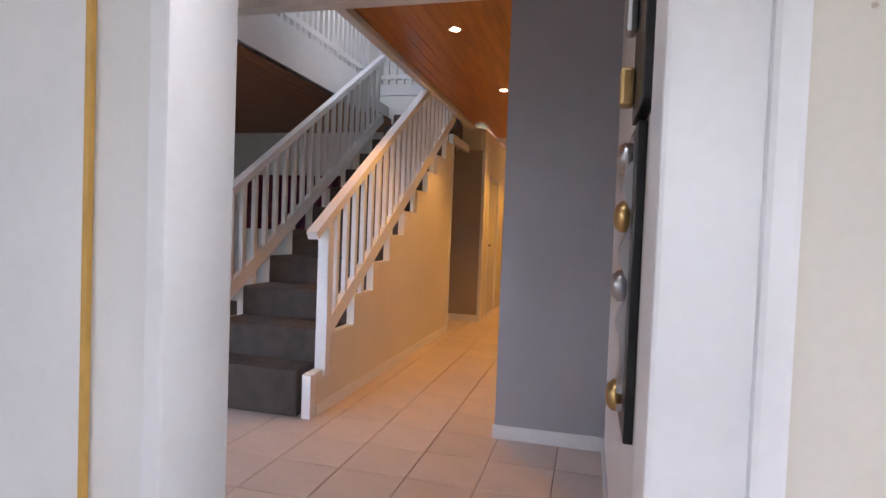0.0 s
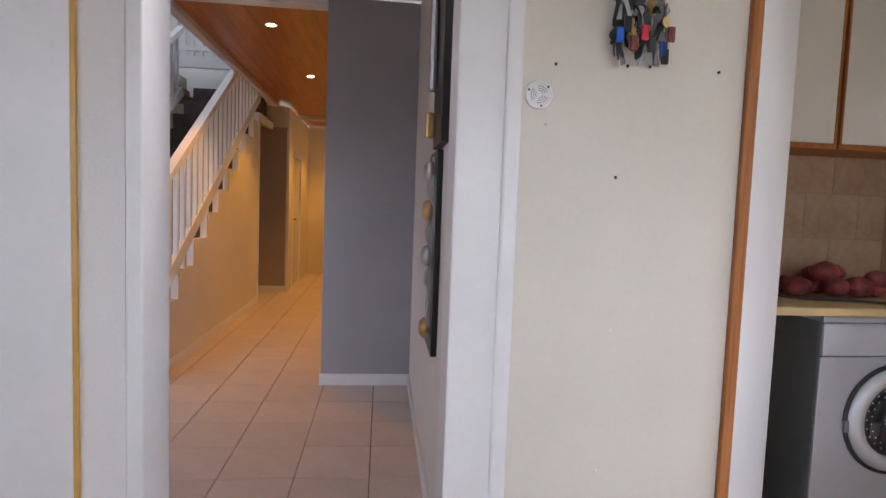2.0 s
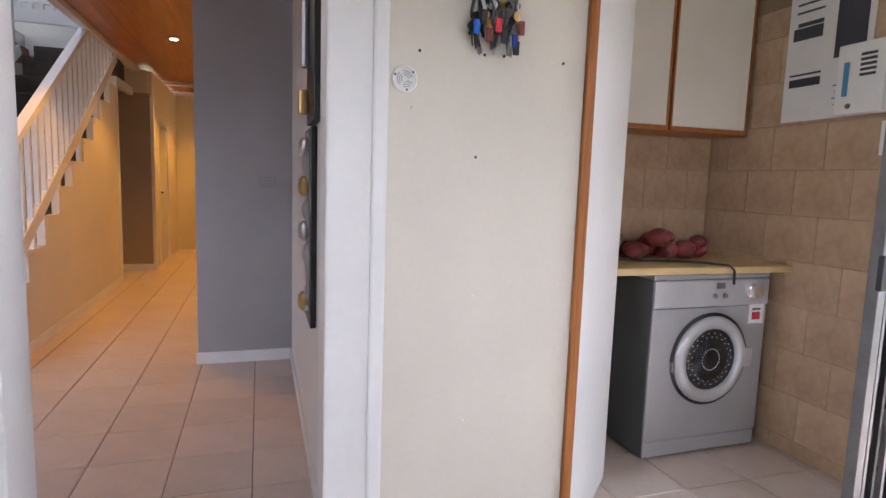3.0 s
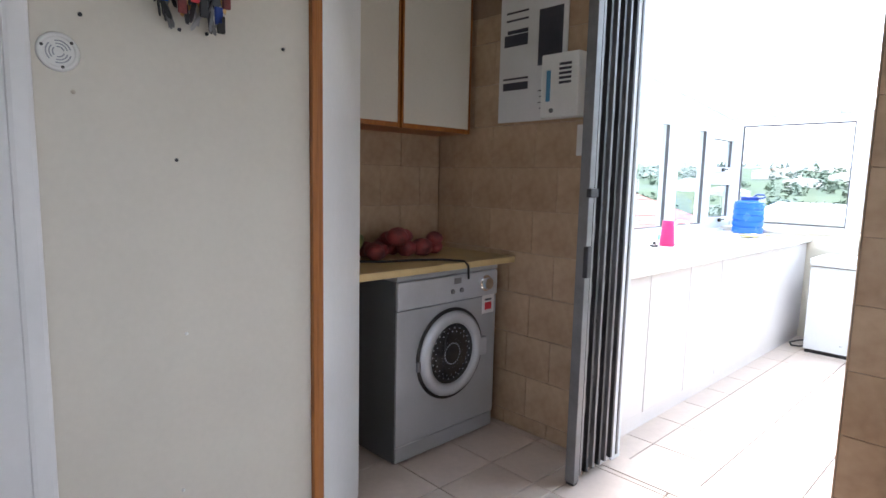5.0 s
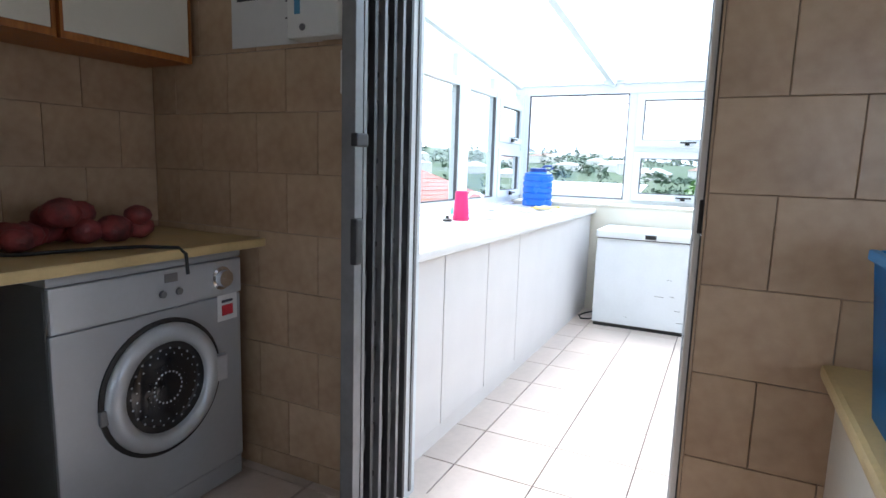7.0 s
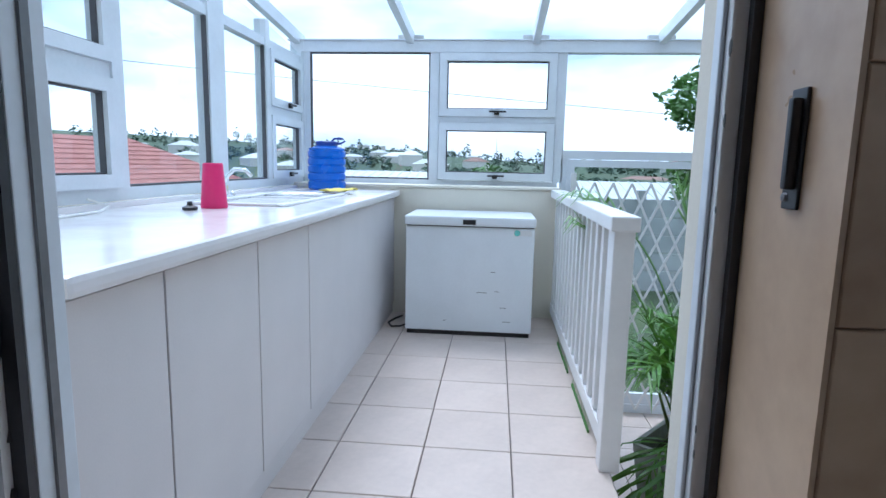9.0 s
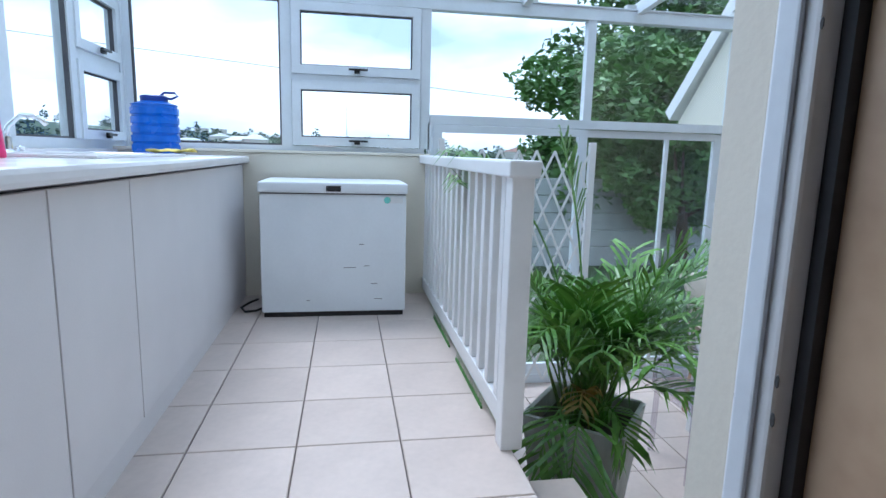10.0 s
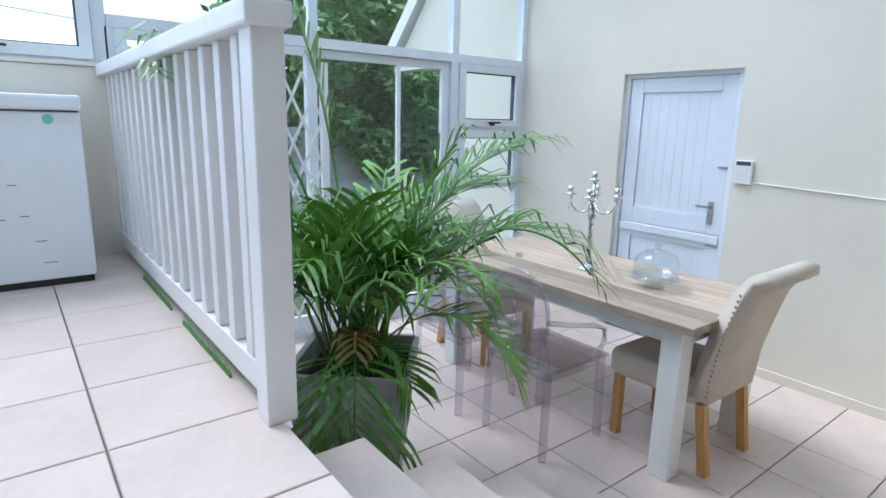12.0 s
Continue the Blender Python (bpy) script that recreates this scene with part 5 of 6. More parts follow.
frond(radians(150), 0.35, 0.42, 1.6, mat="palm_yellow", leaf=0.14, pairs=9)
for k in range(14):
    a = k * 2.4
    bx, by = 0.09 * math.cos(a) * (k % 3) / 2, 0.09 * math.sin(a) * (k % 3) / 2
    part("stem", rod(bmesh.new(), (bx, by, PH - 0.1), (bx * 2.2, by * 2.2, PH + random.uniform(0.12, 0.3)), 0.012, 0.006, 8), "palm_stem", pp)

# ---------------------------------------------------------------- dining table
TX0, TX1, TY0, TY1, TZ = 4.30, 6.10, -2.57, -1.72, LOW + 0.77
tb = thing("dining_table", "rustic wooden-topped dining table with white painted legs", "table", pose(0, 0, 0))
edges_y = [TY0 + (TY1 - TY0) * k / 6 for k in range(7)]
for a, b in zip(edges_y, edges_y[1:]):
    piece("plank", TX1 - TX0, b - a, 0.035, "table_top", tb, pose(TX0, a, TZ - 0.035), gap=0.001, chamfer=0.003)
part("apron", boxes((TX0 + 0.10, TX1 - 0.10, TY1 - 0.10, TY1 - 0.075, TZ - 0.125, TZ - 0.037)), "table_white", tb)
part("apron", boxes((TX0 + 0.10, TX1 - 0.10, TY0 + 0.075, TY0 + 0.10, TZ - 0.125, TZ - 0.037)), "table_white", tb)
part("apron", boxes((TX0 + 0.085, TX0 + 0.11, TY0 + 0.10, TY1 - 0.10, TZ - 0.125, TZ - 0.037)), "table_white", tb)
part("apron", boxes((TX1 - 0.11, TX1 - 0.085, TY0 + 0.10, TY1 - 0.10, TZ - 0.125, TZ - 0.037)), "table_white", tb)
for x in (TX0 + 0.07, TX1 - 0.17):
    for y in (TY0 + 0.05, TY1 - 0.15):
        part("leg", boxes((x, x + 0.10, y, y + 0.10, LOW, TZ - 0.038), bevel=0.006), "table_white", tb)


def dining_chair(m, label):
    """Upholstered chair facing +x, with a scrolled back."""
    c = thing("dining_chair", label, "chair", m, group="upholstered dining chairs")
    part("seat", boxes((-0.02, 0.46, -0.225, 0.225, 0.33, 0.47), bevel=0.035), "linen", c, smooth=True)
    prof = [(0.03, 0.36), (0.0, 0.55), (-0.05, 0.75), (-0.11, 0.90), (-0.17, 0.985), (-0.23, 1.02), (-0.275, 1.0), (-0.28, 0.96), (-0.25, 0.935), (-0.215, 0.93), (-0.17, 0.86), (-0.13, 0.72), (-0.09, 0.55), (-0.07, 0.36)]
    bm = extrude_poly(bmesh.new(), prof, "y", -0.225, 0.225)
    bmesh.ops.bevel(bm, geom=[e for e in bm.edges if abs(e.verts[0].co.y - e.verts[1].co.y) < 0.001], offset=0.014, segments=2, affect="EDGES")
    back = part("backrest", bm, "linen", c, "cream backrest with a rolled top", smooth=True)
    for side in (-0.226, 0.226):
        for k in range(20):
            t = k / 19
            x, z = -0.075 - 0.085 * t ** 1.4, 0.40 + 0.5 * t
            part("stud", lathe(bmesh.new(), [(0.007, 0.0), (0.005, 0.003), (0.0, 0.004)], 8, pose(x + 0.012, side, z, 90 if side < 0 else -90, 0, 0)), "stud", back)
    for x, y in ((0.41, -0.19), (0.41, 0.19), (-0.03, -0.19), (-0.03, 0.19)):
        bm = bmesh.new()
        beam(bm, (x, y, 0.345), (x - (0.05 if x < 0.1 else 0.0), y, 0.0), 0.042, 0.042)
        part("leg", bm, "chair_wood", c)
    return c


dining_chair(pose(4.375, -2.15, LOW), "cream upholstered dining chair with oak legs, pushed under the table end")
dining_chair(pose(6.22, -2.13, LOW, 0, 0, 180), "cream upholstered dining chair at the window end of the table")


def ghost_chair(m):
    """Clear acrylic armchair facing -y."""
    c = thing("acrylic_armchair", "clear acrylic armchair with a rounded back, at the table", "chair", m, group="clear acrylic armchairs")
    bm = boxes((-0.23, 0.23, -0.24, 0.20, 0.445, 0.462), bevel=0.006)
    part("seat", bm, "acrylic", c)
    bm = bmesh.new()
    ring = []
    for k in range(28):
        a = 2 * math.pi * k / 28
        ring.append((0.19 * math.cos(a), 0.70 + 0.20 * math.sin(a)))
    extrude_poly(bm, ring, "y", 0.19, 0.205)
    part("backrest", bm, "acrylic", c, "oval clear backrest")
    part("back_frame", tube(bmesh.new(), [(0.2 * math.cos(a), 0.2, 0.70 + 0.21 * math.sin(a)) for a in [2 * math.pi * k / 24 for k in range(25)]], 0.010, 6), "acrylic", c, smooth=True)
    for s in (-1, 1):
        part("back_post", tube(bmesh.new(), [(s * 0.21, 0.2, 0.455), (s * 0.2, 0.205, 0.56), (s * 0.185, 0.205, 0.62)], 0.014, 6), "acrylic", c)
        part("armrest", tube(bmesh.new(), [(s * 0.2, 0.2, 0.70), (s * 0.245, 0.08, 0.68), (s * 0.26, -0.06, 0.655), (s * 0.25, -0.15, 0.62), (s * 0.24, -0.17, 0.55), (s * 0.225, -0.14, 0.46)], 0.013, 6), "acrylic", c, smooth=True)
        for y in (-0.21, 0.18):
            bm = bmesh.new()
            beam(bm, (s * 0.2, y, 0.445), (s * 0.205, y * 1.05, 0.0), 0.034, 0.034)
            part("leg", bm, "acrylic", c)
        part("rail", boxes((s * 0.2 - 0.008, s * 0.2 + 0.008, -0.2, 0.18, 0.405, 0.443)), "acrylic", c)
    part("rail", boxes((-0.19, 0.19, 0.172, 0.188, 0.405, 0.443)), "acrylic", c)
    return c


g1 = ghost_chair(pose(5.02, -1.62, LOW))
copy_thing(g1, pose(5.60, -1.57, LOW))

# candelabra
ca = thing("candelabra", "tall silver five-armed candelabra with hanging crystals", "candelabra", pose(5.19, -2.15, TZ))
part("stem", lathe(bmesh.new(), [(0.062, 0.0), (0.06, 0.012), (0.035, 0.03), (0.02, 0.05), (0.026, 0.065), (0.014, 0.085), (0.012, 0.16), (0.021, 0.18), (0.014, 0.2), (0.017, 0.29), (0.026, 0.31), (0.012, 0.33), (0.014, 0.40), (0.022, 0.42), (0.011, 0.44), (0.011, 0.5), (0.0, 0.505)], 20), "chrome", ca, smooth=True)


def candle_cup(x, y, z, parent):
    part("cup", lathe(bmesh.new(), [(0.006, -0.02), (0.034, 0.0), (0.036, 0.004), (0.012, 0.008), (0.016, 0.02), (0.018, 0.045), (0.0, 0.046)], 16, pose(x, y, z)), "chrome", parent, smooth=True)


candle_cup(0, 0, 0.515, ca)
for k in range(4):
    a = k * math.pi / 2 + 0.5
    cxx, cyy = math.cos(a), math.sin(a)
    arm = part("arm", tube(bmesh.new(), [(cxx * r, cyy * r, z) for r, z in ((0.01, 0.36), (0.05, 0.33), (0.09, 0.335), (0.12, 0.37), (0.128, 0.41))], 0.007, 8), "chrome", ca, smooth=True)
    candle_cup(cxx * 0.128, cyy * 0.128, 0.43, arm)
    for j in range(5):
        part("crystal", lathe(bmesh.new(), [(0.0, -0.009), (0.006, 0.0), (0.0, 0.008)], 6, pose(cxx * 0.128 * (1 - j * 0.17), cyy * 0.128 * (1 - j * 0.17), 0.395 - 0.055 * math.sin(j * 0.62 + 0.6) - 0.01)), "crystal", arm)
    for j in range(4):
        part("crystal", lathe(bmesh.new(), [(0.0, -0.009), (0.006, 0.0), (0.0, 0.008)], 6, pose(cxx * 0.135, cyy * 0.135, 0.395 - j * 0.02)), "crystal", arm)
dm = thing("cake_stand", "footed glass cake stand with a domed glass cover", "cake stand", pose(4.76, -2.15, TZ))
part("plate", lathe(bmesh.new(), [(0.05, 0.0), (0.045, 0.006), (0.018, 0.02), (0.02, 0.045), (0.13, 0.055), (0.135, 0.065), (0.0, 0.06)], 32), "crystal", dm, smooth=True)
part("dome", lathe(bmesh.new(), [(0.112, 0.066), (0.112, 0.13), (0.10, 0.165), (0.06, 0.188), (0.012, 0.195), (0.012, 0.205), (0.02, 0.215), (0.016, 0.23), (0.0, 0.234)], 32), "crystal", dm, smooth=True)
tl = thing("tealight", "tiny clear glass tealight holder on the table", "candle holder", pose(5.62, -2.02, TZ))
part("holder", lathe(bmesh.new(), [(0.022, 0.0), (0.026, 0.03), (0.02, 0.03), (0.018, 0.006), (0.0, 0.005)], 16), "crystal", tl)

# ---------------------------------------------------------------- stable door in the dining wall
sd = tagged(thing("door_1", "white painted boarded stable door, shut, with a steel handle", "door", pose(5.0, DY, LOW)), kind="structure")
DWD, DHT = 0.89, 1.96
part("frame", boxes((0.0, 0.05, -0.12, -0.04, 0, DHT), (DWD - 0.03, DWD, -0.12, -0.04, 0, DHT), (0.05, DWD - 0.03, -0.12, -0.04, DHT - 0.03, DHT)), "door_white", sd)
for z0, z1 in ((0.01, 0.86), (0.865, DHT - 0.035)):
    lf = part("leaf", boxes((0.055, 0.85, -0.10, -0.072, z0, z1)), "door_white", sd)
    part("leaf_frame", boxes((0.055, 0.155, -0.0715, -0.05, z0, z1), (0.75, 0.85, -0.0715, -0.05, z0, z1), (0.156, 0.749, -0.0715, -0.05, z1 - 0.10, z1), (0.156, 0.749, -0.0715, -0.05, z0, z0 + 0.12), bevel=0.003), "door_white", lf)
    for a, b in cuts(0.158, 0.748, 0.158, 0.075):
        part("board", boxes((a + 0.0004, b - 0.0004, -0.0715, -0.062, z0 + 0.121, z1 - 0.101), bevel=0.0012), "door_white", lf)
part("weather_bar", boxes((0.055, 0.85, -0.05, -0.035, 0.80, 0.855), bevel=0.004), "door_white", sd)
hd = part("handle", boxes((0.12, 0.155, -0.05, -0.042, 0.93, 1.09), bevel=0.003), "steel", sd, "brushed steel lever handle")
part("lever", boxes((0.13, 0.235, -0.03, -0.018, 1.045, 1.06), (0.13, 0.148, -0.042, -0.03, 1.045, 1.06)), "steel", hd)
part("bolt", boxes((0.06, 0.14, -0.05, -0.04, 0.78, 0.795), bevel=0.002), "steel", sd)
part("bolt", boxes((0.055, 0.12, -0.05, -0.04, 1.32, 1.335), bevel=0.002), "steel", sd)
kp = thing("alarm_keypad", "small white alarm keypad with a dark display on the wall", "keypad", pose(4.92, DY, 0.46))
part("case", boxes((-0.055, 0.055, 0.001, 0.026, -0.075, 0.075), bevel=0.006), "white_plastic", kp)
part("display", boxes((-0.045, 0.045, 0.026, 0.0285, 0.045, 0.07)), "ink", kp)
for i in range(3):
    for j in range(3):
        part("key", boxes((-0.035 + i * 0.026, -0.017 + i * 0.026, 0.026, 0.029, -0.05 + j * 0.025, -0.036 + j * 0.025)), "paper", kp)
kw = thing("surface_cable", "thin white cable running along the dining wall", "cable", pose(0, DY, 0))
part("lead", tube(bmesh.new(), [(4.865, 0.006, 0.40), (4.5, 0.006, 0.385), (4.0, 0.006, 0.37), (3.3, 0.006, 0.36)], 0.004, 6), "white_plastic", kw)

hr = thing("stair_handrail", "white painted wall handrail on brass brackets above the steps", "handrail", pose(3.258, 0, 0))
part("rail", beam(bmesh.new(), (0, 0.09, 0.975), (0, -1.35, 0.185), 0.075, 0.085), "white_gloss", hr)
for y, z in ((-0.22, 0.77), (-1.05, 0.315)):
    br = part("bracket", tube(bmesh.new(), [(-0.075, y, z - 0.05), (-0.045, y, z - 0.07), (-0.012, y, z - 0.05), (0.0, y, z - 0.005)], 0.009, 8), "brass", hr, "brass rail bracket", smooth=True)
    part("bracket_plate", boxes((-0.02, 0.02, y - 0.03, y + 0.03, z - 0.012, z - 0.004)), "brass", br)

# ================================================================ OUTSIDE
GZ = LOW - 0.25
bm = bmesh.new()
for r in ((7.07, 3000, -3000, 3000), (-3000, 7.07, 2.2, 3000), (-3000, 7.07, -3000, -3.55)):
    bm.faces.new([bm.verts.new(p) for p in ((r[0], r[2], GZ), (r[1], r[2], GZ), (r[1], r[3], GZ), (r[0], r[3], GZ))])
setting("ground", bm, "grass", "grassy ground round the house falling to the valley", "ground")
gw = setting("wall_gable", extrude_poly(bmesh.new(), [(7.0, GZ), (8.0, GZ), (8.0, 1.3), (9.1, 1.3), (7.0, 3.6)], "y", DY - 0.2, DY), "cream_wall", "cream outside wall with a sloping top", "wall")
part("coping", beam(bmesh.new(), (9.12, DY - 0.1, 1.50), (7.0, DY - 0.1, 3.66), 0.34, 0.14), "white_gloss", gw, "white sloping coping")
bw = setting("wall_boundary", boxes((13.0, 13.06, -12, -0.5, GZ, GZ + 0.05)), "concrete_panel", "grey precast concrete boundary wall", "wall")
for k in range(7):
    y = -0.5 - k * 1.7
    part("post", boxes((12.95, 13.10, y - 0.07, y + 0.07, GZ, 0.75), bevel=0.01), "concrete_panel", bw)
    for j in range(5):
        part("panel", boxes((13.0, 13.05, y - 1.63, y - 0.07, GZ + 0.05 + j * 0.33, GZ + 0.37 + j * 0.33), bevel=0.012), "concrete_panel", bw)


def leaves(bm, c, r, n, size, rnd, squash=0.8):
    """Small flat leaves scattered through a lumpy volume."""
    c = Vector(c)
    for k in range(n):
        d = Vector((rnd.gauss(0, 1), rnd.gauss(0, 1), rnd.gauss(0, 1))).normalized()
        p = c + Vector((d.x, d.y, d.z * squash)) * r * rnd.uniform(0.55, 1.0) * (1 + 0.3 * noise.noise(d * 2 + c))
        u = Vector((rnd.gauss(0, 1), rnd.gauss(0, 1), rnd.gauss(0, 0.5))).normalized()
        w = u.cross(Vector((rnd.gauss(0, 1), rnd.gauss(0, 1), 1))).normalized()
        s = size * rnd.uniform(0.6, 1.3)
        bm.faces.new([bm.verts.new(q) for q in (p - u * s, p + w * s * 0.45, p + u * s, p - w * s * 0.45)])


def tree(x, y, z, h, spread, seed, n, size, clumps, label, mat="leaf"):
    rnd = random.Random(seed)
    t = thing("tree", label, "tree", pose(x, y, z))
    bm = bmesh.new()
    rod(bm, (0, 0, 0), (0.1, 0.05, h * 0.45), 0.05 * h ** 0.8, 0.028 * h ** 0.8, 10)
    ends = []
    for k in range(clumps):
        a = rnd.uniform(0, 6.28)
        rr = spread * rnd.uniform(0.15, 0.8)
        e = Vector((math.cos(a) * rr, math.sin(a) * rr, h * rnd.uniform(0.28, 0.88)))
        e.x *= 1 - 0.5 * max(0, e.z / h - 0.6)
        ends.append(e)
        if k < 12:
            rod(bm, (0.08, 0.04, h * 0.3), e, 0.016 * h ** 0.8, 0.006 * h ** 0.8, 6)
    part("trunk", bm, "bark", t)
    bm = bmesh.new()
    for e in ends:
        leaves(bm, e, spread * rnd.uniform(0.24, 0.40), n, size, rnd)
    part("crown", bm, mat, t)


tree(14.1, -5.1, GZ, 4.7, 2.3, 4, 800, 0.10, 34, "large leafy green tree behind the boundary wall")
tree(16.0, -7.6, GZ, 8.0, 3.4, 9, 800, 0.12, 40, "tall dark green tree behind the boundary wall")
tree(12.2, -5.6, GZ, 3.4, 1.5, 14, 700, 0.08, 18, "bushy green shrub before the boundary wall")
tree(24.0, -0.2, GZ - 1, 3.0, 2.4, 31, 400, 0.13, 16, "rounded olive green bush beyond the garden", "leaf")


def house(x, y, z, w, d, h, rh, rot, label, wall="brick_red", roof="roof_red", near=False):
    ho = thing("house", label, "house", pose(x, y, z, 0, 0, rot))
    part("wall", boxes((-w / 2, w / 2, -d / 2, d / 2, 0, h)), wall, ho)
    o = 0.35 if near else 0.3
    bm = bmesh.new()
    base = [bm.verts.new(p) for p in ((-w / 2 - o, -d / 2 - o, h), (w / 2 + o, -d / 2 - o, h), (w / 2 + o, d / 2 + o, h), (-w / 2 - o, d / 2 + o, h))]
    ridge = [bm.verts.new((-w / 2 + d * 0.45, 0, h + rh)), bm.verts.new((w / 2 - d * 0.45, 0, h + rh))]
    bm.faces.new((base[0], base[1], ridge[1], ridge[0]))
    bm.faces.new((base[1], base[2], ridge[1]))
    bm.faces.new((base[2], base[3], ridge[0], ridge[1]))
    bm.faces.new((base[3], base[0], ridge[0]))
    bm.faces.new(base[::-1])
    rr = part("roof", bm, roof, ho)
    if near:
        part("gutter", boxes((-w / 2 - 0.45, w / 2 + 0.45, -d / 2 - 0.47, -d / 2 - 0.36, h - 0.12, h + 0.02), (-w / 2 - 0.45, w / 2 + 0.45, d / 2 + 0.36, d / 2 + 0.47, h - 0.12, h + 0.02)), "white_gloss", ho, "white gutter")
        part("chimney", boxes((-w / 2 + 1.2, -w / 2 + 1.8, -0.3, 0.3, h + 0.3, h + rh + 0.5)), wall, rr)
        n = 16
        for k in range(1, n):
            f = k / n
            part("tile_course", boxes((-(w / 2 + o) * (1 - f) - (w / 2 - d * 0.45) * f, (w / 2 + o) * (1 - f) + (w / 2 - d * 0.45) * f, -(d / 2 + o) * (1 - f) - 0.02, -(d / 2 + o) * (1 - f) + 0.03, h + rh * f, h + rh * f + 0.008)), roof, rr)
    for k in range(3):
        xx = -w / 2 + w * (k + 0.5) / 3
        wd = part("window", boxes((xx - 0.5, xx + 0.5, -d / 2 - 0.03, -d / 2 - 0.002, h * 0.35, h * 0.8)), "alu", ho)
        part("pane", boxes((xx - 0.44, xx + 0.44, -d / 2 - 0.04, -d / 2 - 0.031, h * 0.38, h * 0.77)), "dark_glass", wd)


house(16.5, 11.3, GZ - 1.9, 9.5, 7.0, 2.8, 1.9, -12, "red brick neighbouring house with a red tiled hip roof", near=True)
house(28.0, 5.5, GZ - 3.4, 8, 6, 2.9, 0.9, 20, "low white-walled house with a pale roof down the slope", "far_wall", "concrete")
house(33.0, -2.5, GZ - 3.9, 9, 6, 2.9, 0.8, -8, "low house with a pale sheet roof down the slope", "far_wall", "concrete")



def outbuilding(x0, x1, y0, y1, z0, z1, label):
    """A low building under a pale sheet roof that rises from x0 to x1."""
    ob = thing("outbuilding", label, "building", group="outbuildings")
    part("wall", boxes((x0 + 0.3, x1 - 0.3, y0 + 0.25, y1 - 0.25, GZ, z0 - 0.05)), "far_wall", ob)
    part("roof", extrude_poly(bmesh.new(), [(x0, z0), (x1, z1), (x1, z1 - 0.06), (x0, z0 - 0.06)], "y", y0, y1), "sheet_roof", ob)
    part("fascia", boxes((x0 - 0.03, x0, y0, y1, z0 - 0.18, z0 + 0.02)), "white_gloss", ob)
    n = int((y1 - y0) / 0.3)
    for k in range(n):
        y = y0 + (k + 0.5) * (y1 - y0) / n
        part("roof_rib", beam(bmesh.new(), (x0, y, z0 + 0.01), (x1, y, z1 + 0.01), 0.04, 0.03), "sheet_roof", ob)


outbuilding(20.0, 23.0, 2.7, 6.2, 0.50, 0.86, "low outbuilding with a pale sheet roof beyond the garden")
outbuilding(18.5, 21.5, -6.5, -1.2, 0.10, 0.70, "long low outbuilding with a pale sheet roof down the slope")


def hill_z(a, i):
    rise = 17 * (0.55 + 1.9 * min(max(a, -0.1), 0.6) + 0.3 * noise.noise(Vector((a * 2.2, 0.3, 0))))
    return GZ - 1.5 + (i / 13) ** 1.2 * rise + 2.2 * noise.noise(Vector((a * 9, i * 0.5, 4))) - 3.5 * math.exp(-((i - 2) / 2) ** 2)


# wooded hillside in the distance with houses
bm = bmesh.new()
rows = []
for i in range(14):
    r = 60 + i * 42
    row = []
    for k in range(73):
        a = radians(-75 + 150 * k / 72)
        hgt = hill_z(a, i)
        row.append(bm.verts.new((3 + r * math.cos(a), r * math.sin(a), hgt)))
    rows.append(row)
for p, q in zip(rows, rows[1:]):
    for k in range(72):
        bm.faces.new((p[k], q[k], q[k + 1], p[k + 1]))
hill = setting("backdrop_hill", bm, "hill", "distant wooded hillside of the suburb", "hillside")
rnd = random.Random(77)
bm = bmesh.new()
for k in range(620):
    a, i = radians(rnd.uniform(-60, 70)), rnd.uniform(0.4, 12.9)
    r = 60 + i * 42
    s = rnd.uniform(1.6, 3.6) * (0.7 + i * 0.06)
    tall = rnd.random() < 0.14
    c = (3 + r * math.cos(a), r * math.sin(a), hill_z(a, i) + s * (1.2 if tall else 0.5))
    leaves(bm, c, s * (0.7 if tall else 1.0), 46, s * 0.34, rnd, 1.9 if tall else 0.8)
for k in range(330):
    a, r = radians(rnd.uniform(-50, 68)), rnd.uniform(24, 62)
    s = rnd.uniform(0.5, 1.15) * (0.75 + r / 80)
    leaves(bm, (3 + r * math.cos(a), r * math.sin(a), GZ + s * 0.35), s, 60, s * 0.2, rnd, 0.8)
wo = part("far_woods", bm, "leaf_far")
tagged(wo, "distant dark green trees scattered over the hillside", "woods", kind="stuff")
for k in range(46):
    a, i = radians(rnd.uniform(-50, 60)), rnd.uniform(1.5, 12)
    r = 60 + i * 42
    house(3 + r * math.cos(a), r * math.sin(a), hill_z(a, i) - 0.5, rnd.uniform(7, 13), rnd.uniform(6, 8), rnd.uniform(2.6, 4.5), rnd.uniform(0.8, 2), rnd.uniform(0, 180), "small distant house on the wooded hillside", "far_wall", rnd.choice(["far_roof", "concrete", "concrete", "sheet_roof"]))
pl = thing("power_line", "thin dark overhead power line crossing the sky", "power line", pose(0, 0, 0))
part("wire", tube(bmesh.new(), [(22, 26 - k * 2.2, 5.62 - k * 0.197 + 0.0022 * (k - 8) ** 2) for k in range(22)], 0.012, 5), "cable", pl)
am = thing("antenna_mast", "thin lattice antenna mast far off on the hill", "mast", pose(220, 0.5, 4))
part("mast", rod(bmesh.new(), (0, 0, 0), (0, 0, 16), 0.12, 0.06, 6), "gate_grey", am)
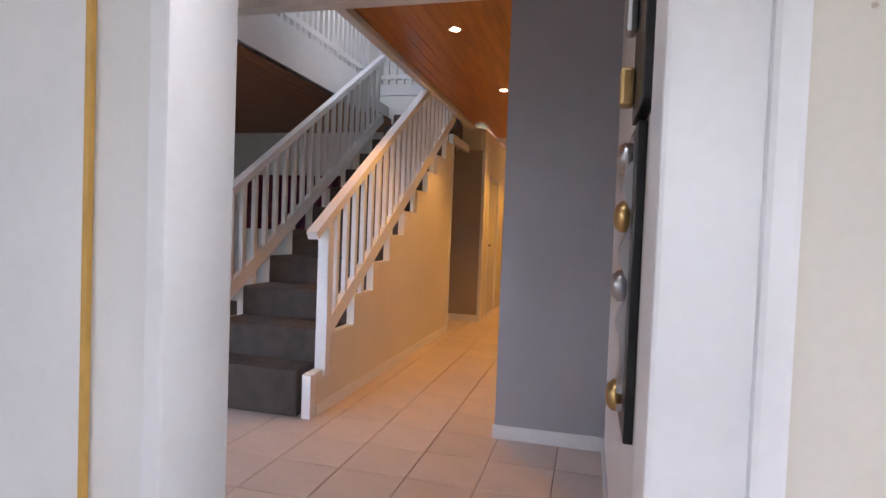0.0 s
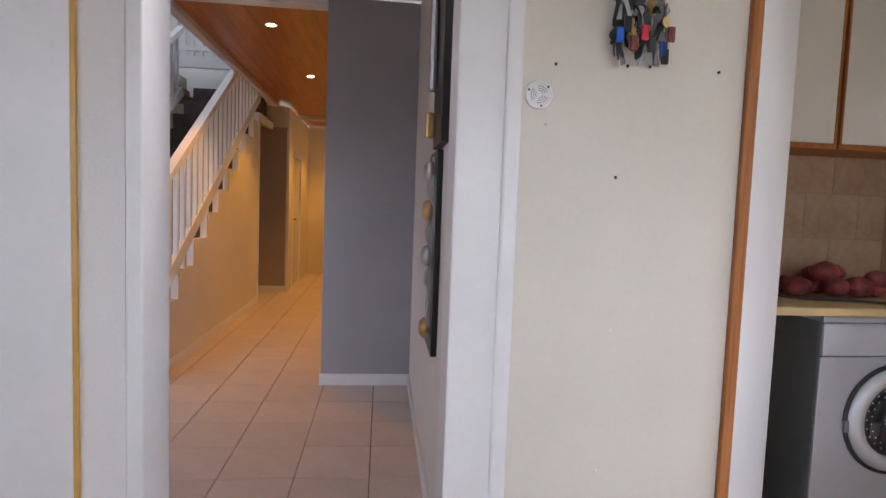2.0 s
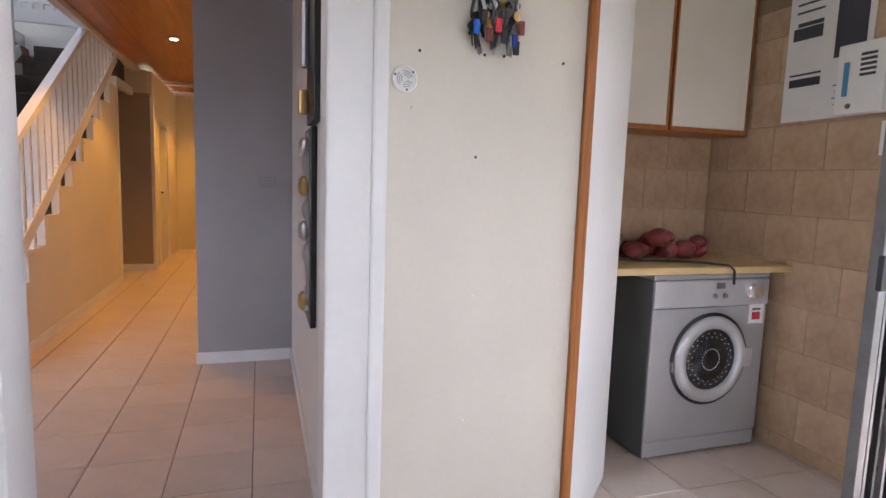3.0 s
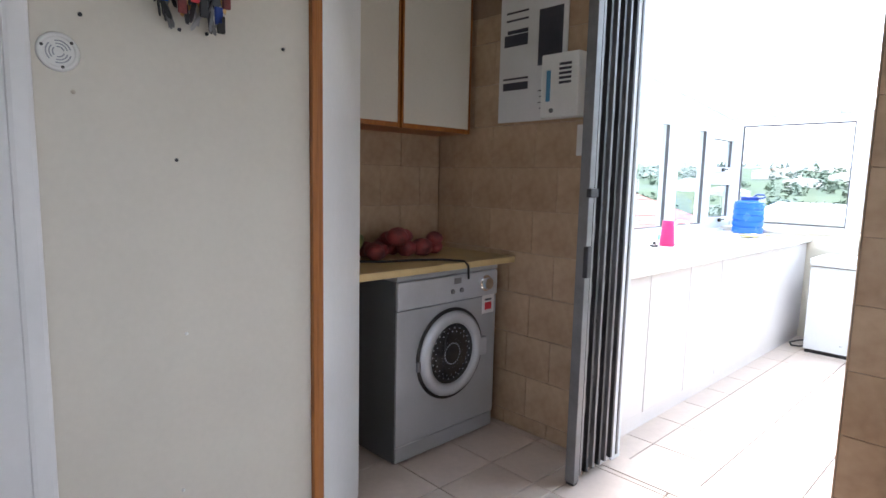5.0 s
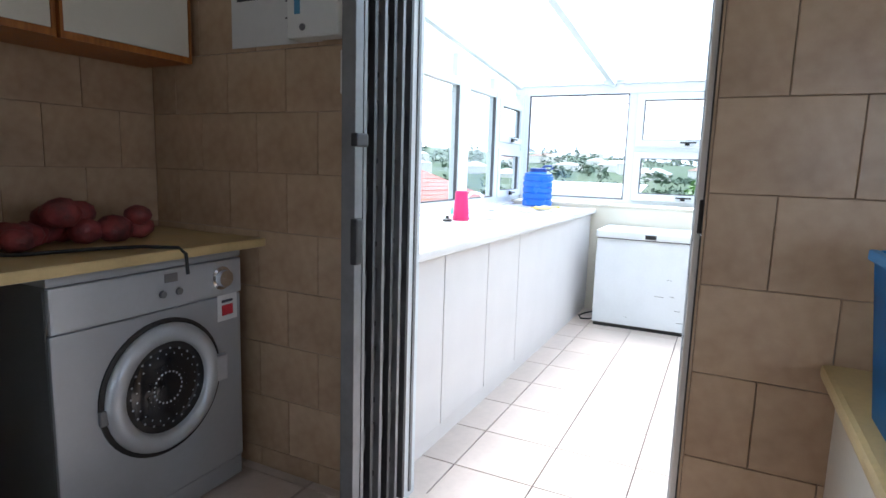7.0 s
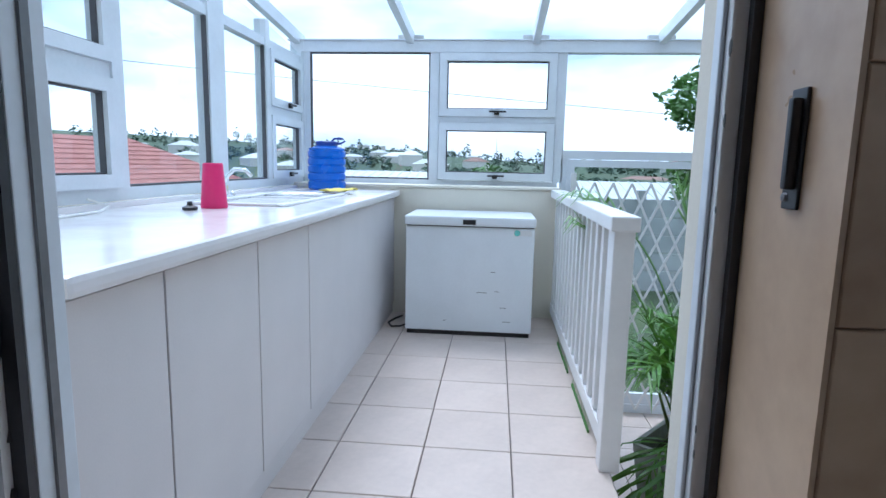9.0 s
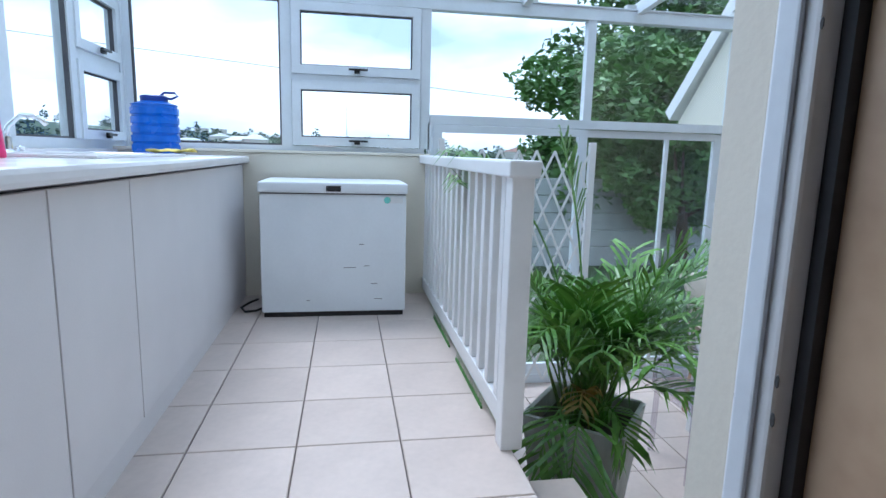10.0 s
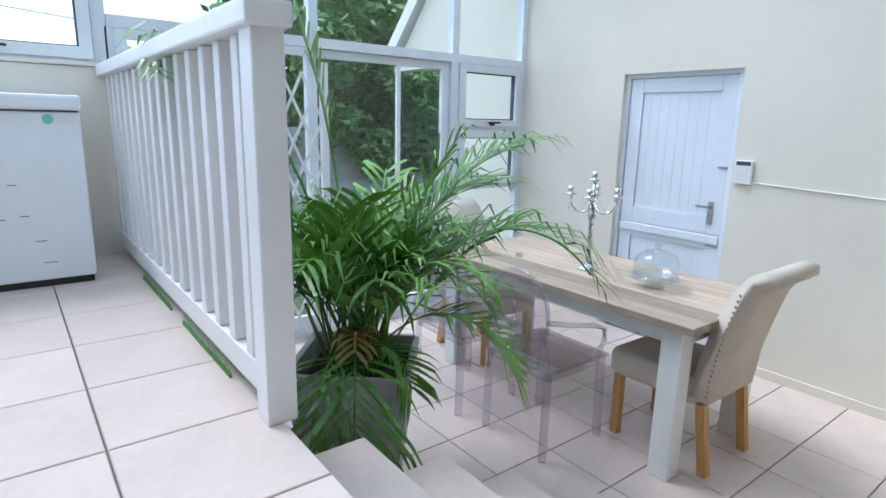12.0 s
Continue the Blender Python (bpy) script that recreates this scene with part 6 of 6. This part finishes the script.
part("crossbar", rod(bmesh.new(), (0, -1, 12), (0, 1, 12), 0.06, 0.06, 6), "gate_grey", am)

# ================================================================ TILES
tile_floor(floor, -1.2, 0.0, 8.25, 10.6, 0.0, 0.025 - 3 * PITCH, 3.08)
tile_floor(floor, -2.1, HX, KY + 0.0, 8.25, 0.0, 0.025 - 3 * PITCH, 3.08)
tile_floor(floor, -1.5, 0.78, -2.3, KY, 0.0, 2.617 - 6 * PITCH, 1.5)
tile_floor(floor, 0.78, 2.88, -2.3, 0.0, 0.0, 2.617 - 6 * PITCH, 1.5)
tile_floor(floor, 0.78, DX0 + 0.02, 0.0, KY, 0.0, 2.617 - 6 * PITCH, 1.5)
tile_floor(floor, 1.45, DX0 + 0.02, KY, NB, 0.0, 2.617 - 6 * PITCH, 1.5)
tile_floor(land, DX1, LX, -0.018, CF + 0.045, 0.0, 4.527, 0.0, px=0.3645, py=0.3535)
tile_floor(lowf, DX1, 4.5, DY, -1.25, LOW, 4.5, -1.9)
tile_floor(lowf, 4.5, WX, DY, -0.03, LOW, 4.5, -1.9)


def wall_tiles(parent, u0, u1, z0, z1, place, tw=0.30, th=0.23):
    for r, (a, b) in enumerate(cuts(z0, z1, 0.085, th)):
        for c, d in cuts(u0, u1, u0 - (tw / 2 if r % 2 else 0), tw):
            piece("wall_tile", d - c, b - a, 0.008, "wall_tile", parent, place(c, a), gap=0.001, chamfer=0.0015)


wall_tiles(wt, 1.17, NB, 0.0, 2.3, lambda u, z: Matrix.Translation((DX0 + 0.008, u, z)) @ Matrix(((0, 0, -1, 0), (1, 0, 0, 0), (0, 1, 0, 0), (0, 0, 0, 1))))
wall_tiles(wt, -1.355, 0.145, 0.315, 2.385, lambda u, z: Matrix.Translation((2.888, u, z)) @ Matrix(((0, 0, -1, 0), (1, 0, 0, 0), (0, 1, 0, 0), (0, 0, 0, 1))))
wall_tiles(wb, 1.96, DX0, 0.9, 1.7, lambda u, z: Matrix.Translation((u, NB + 0.008, z)) @ Matrix(((1, 0, 0, 0), (0, 0, -1, 0), (0, 1, 0, 0), (0, 0, 0, 1))))
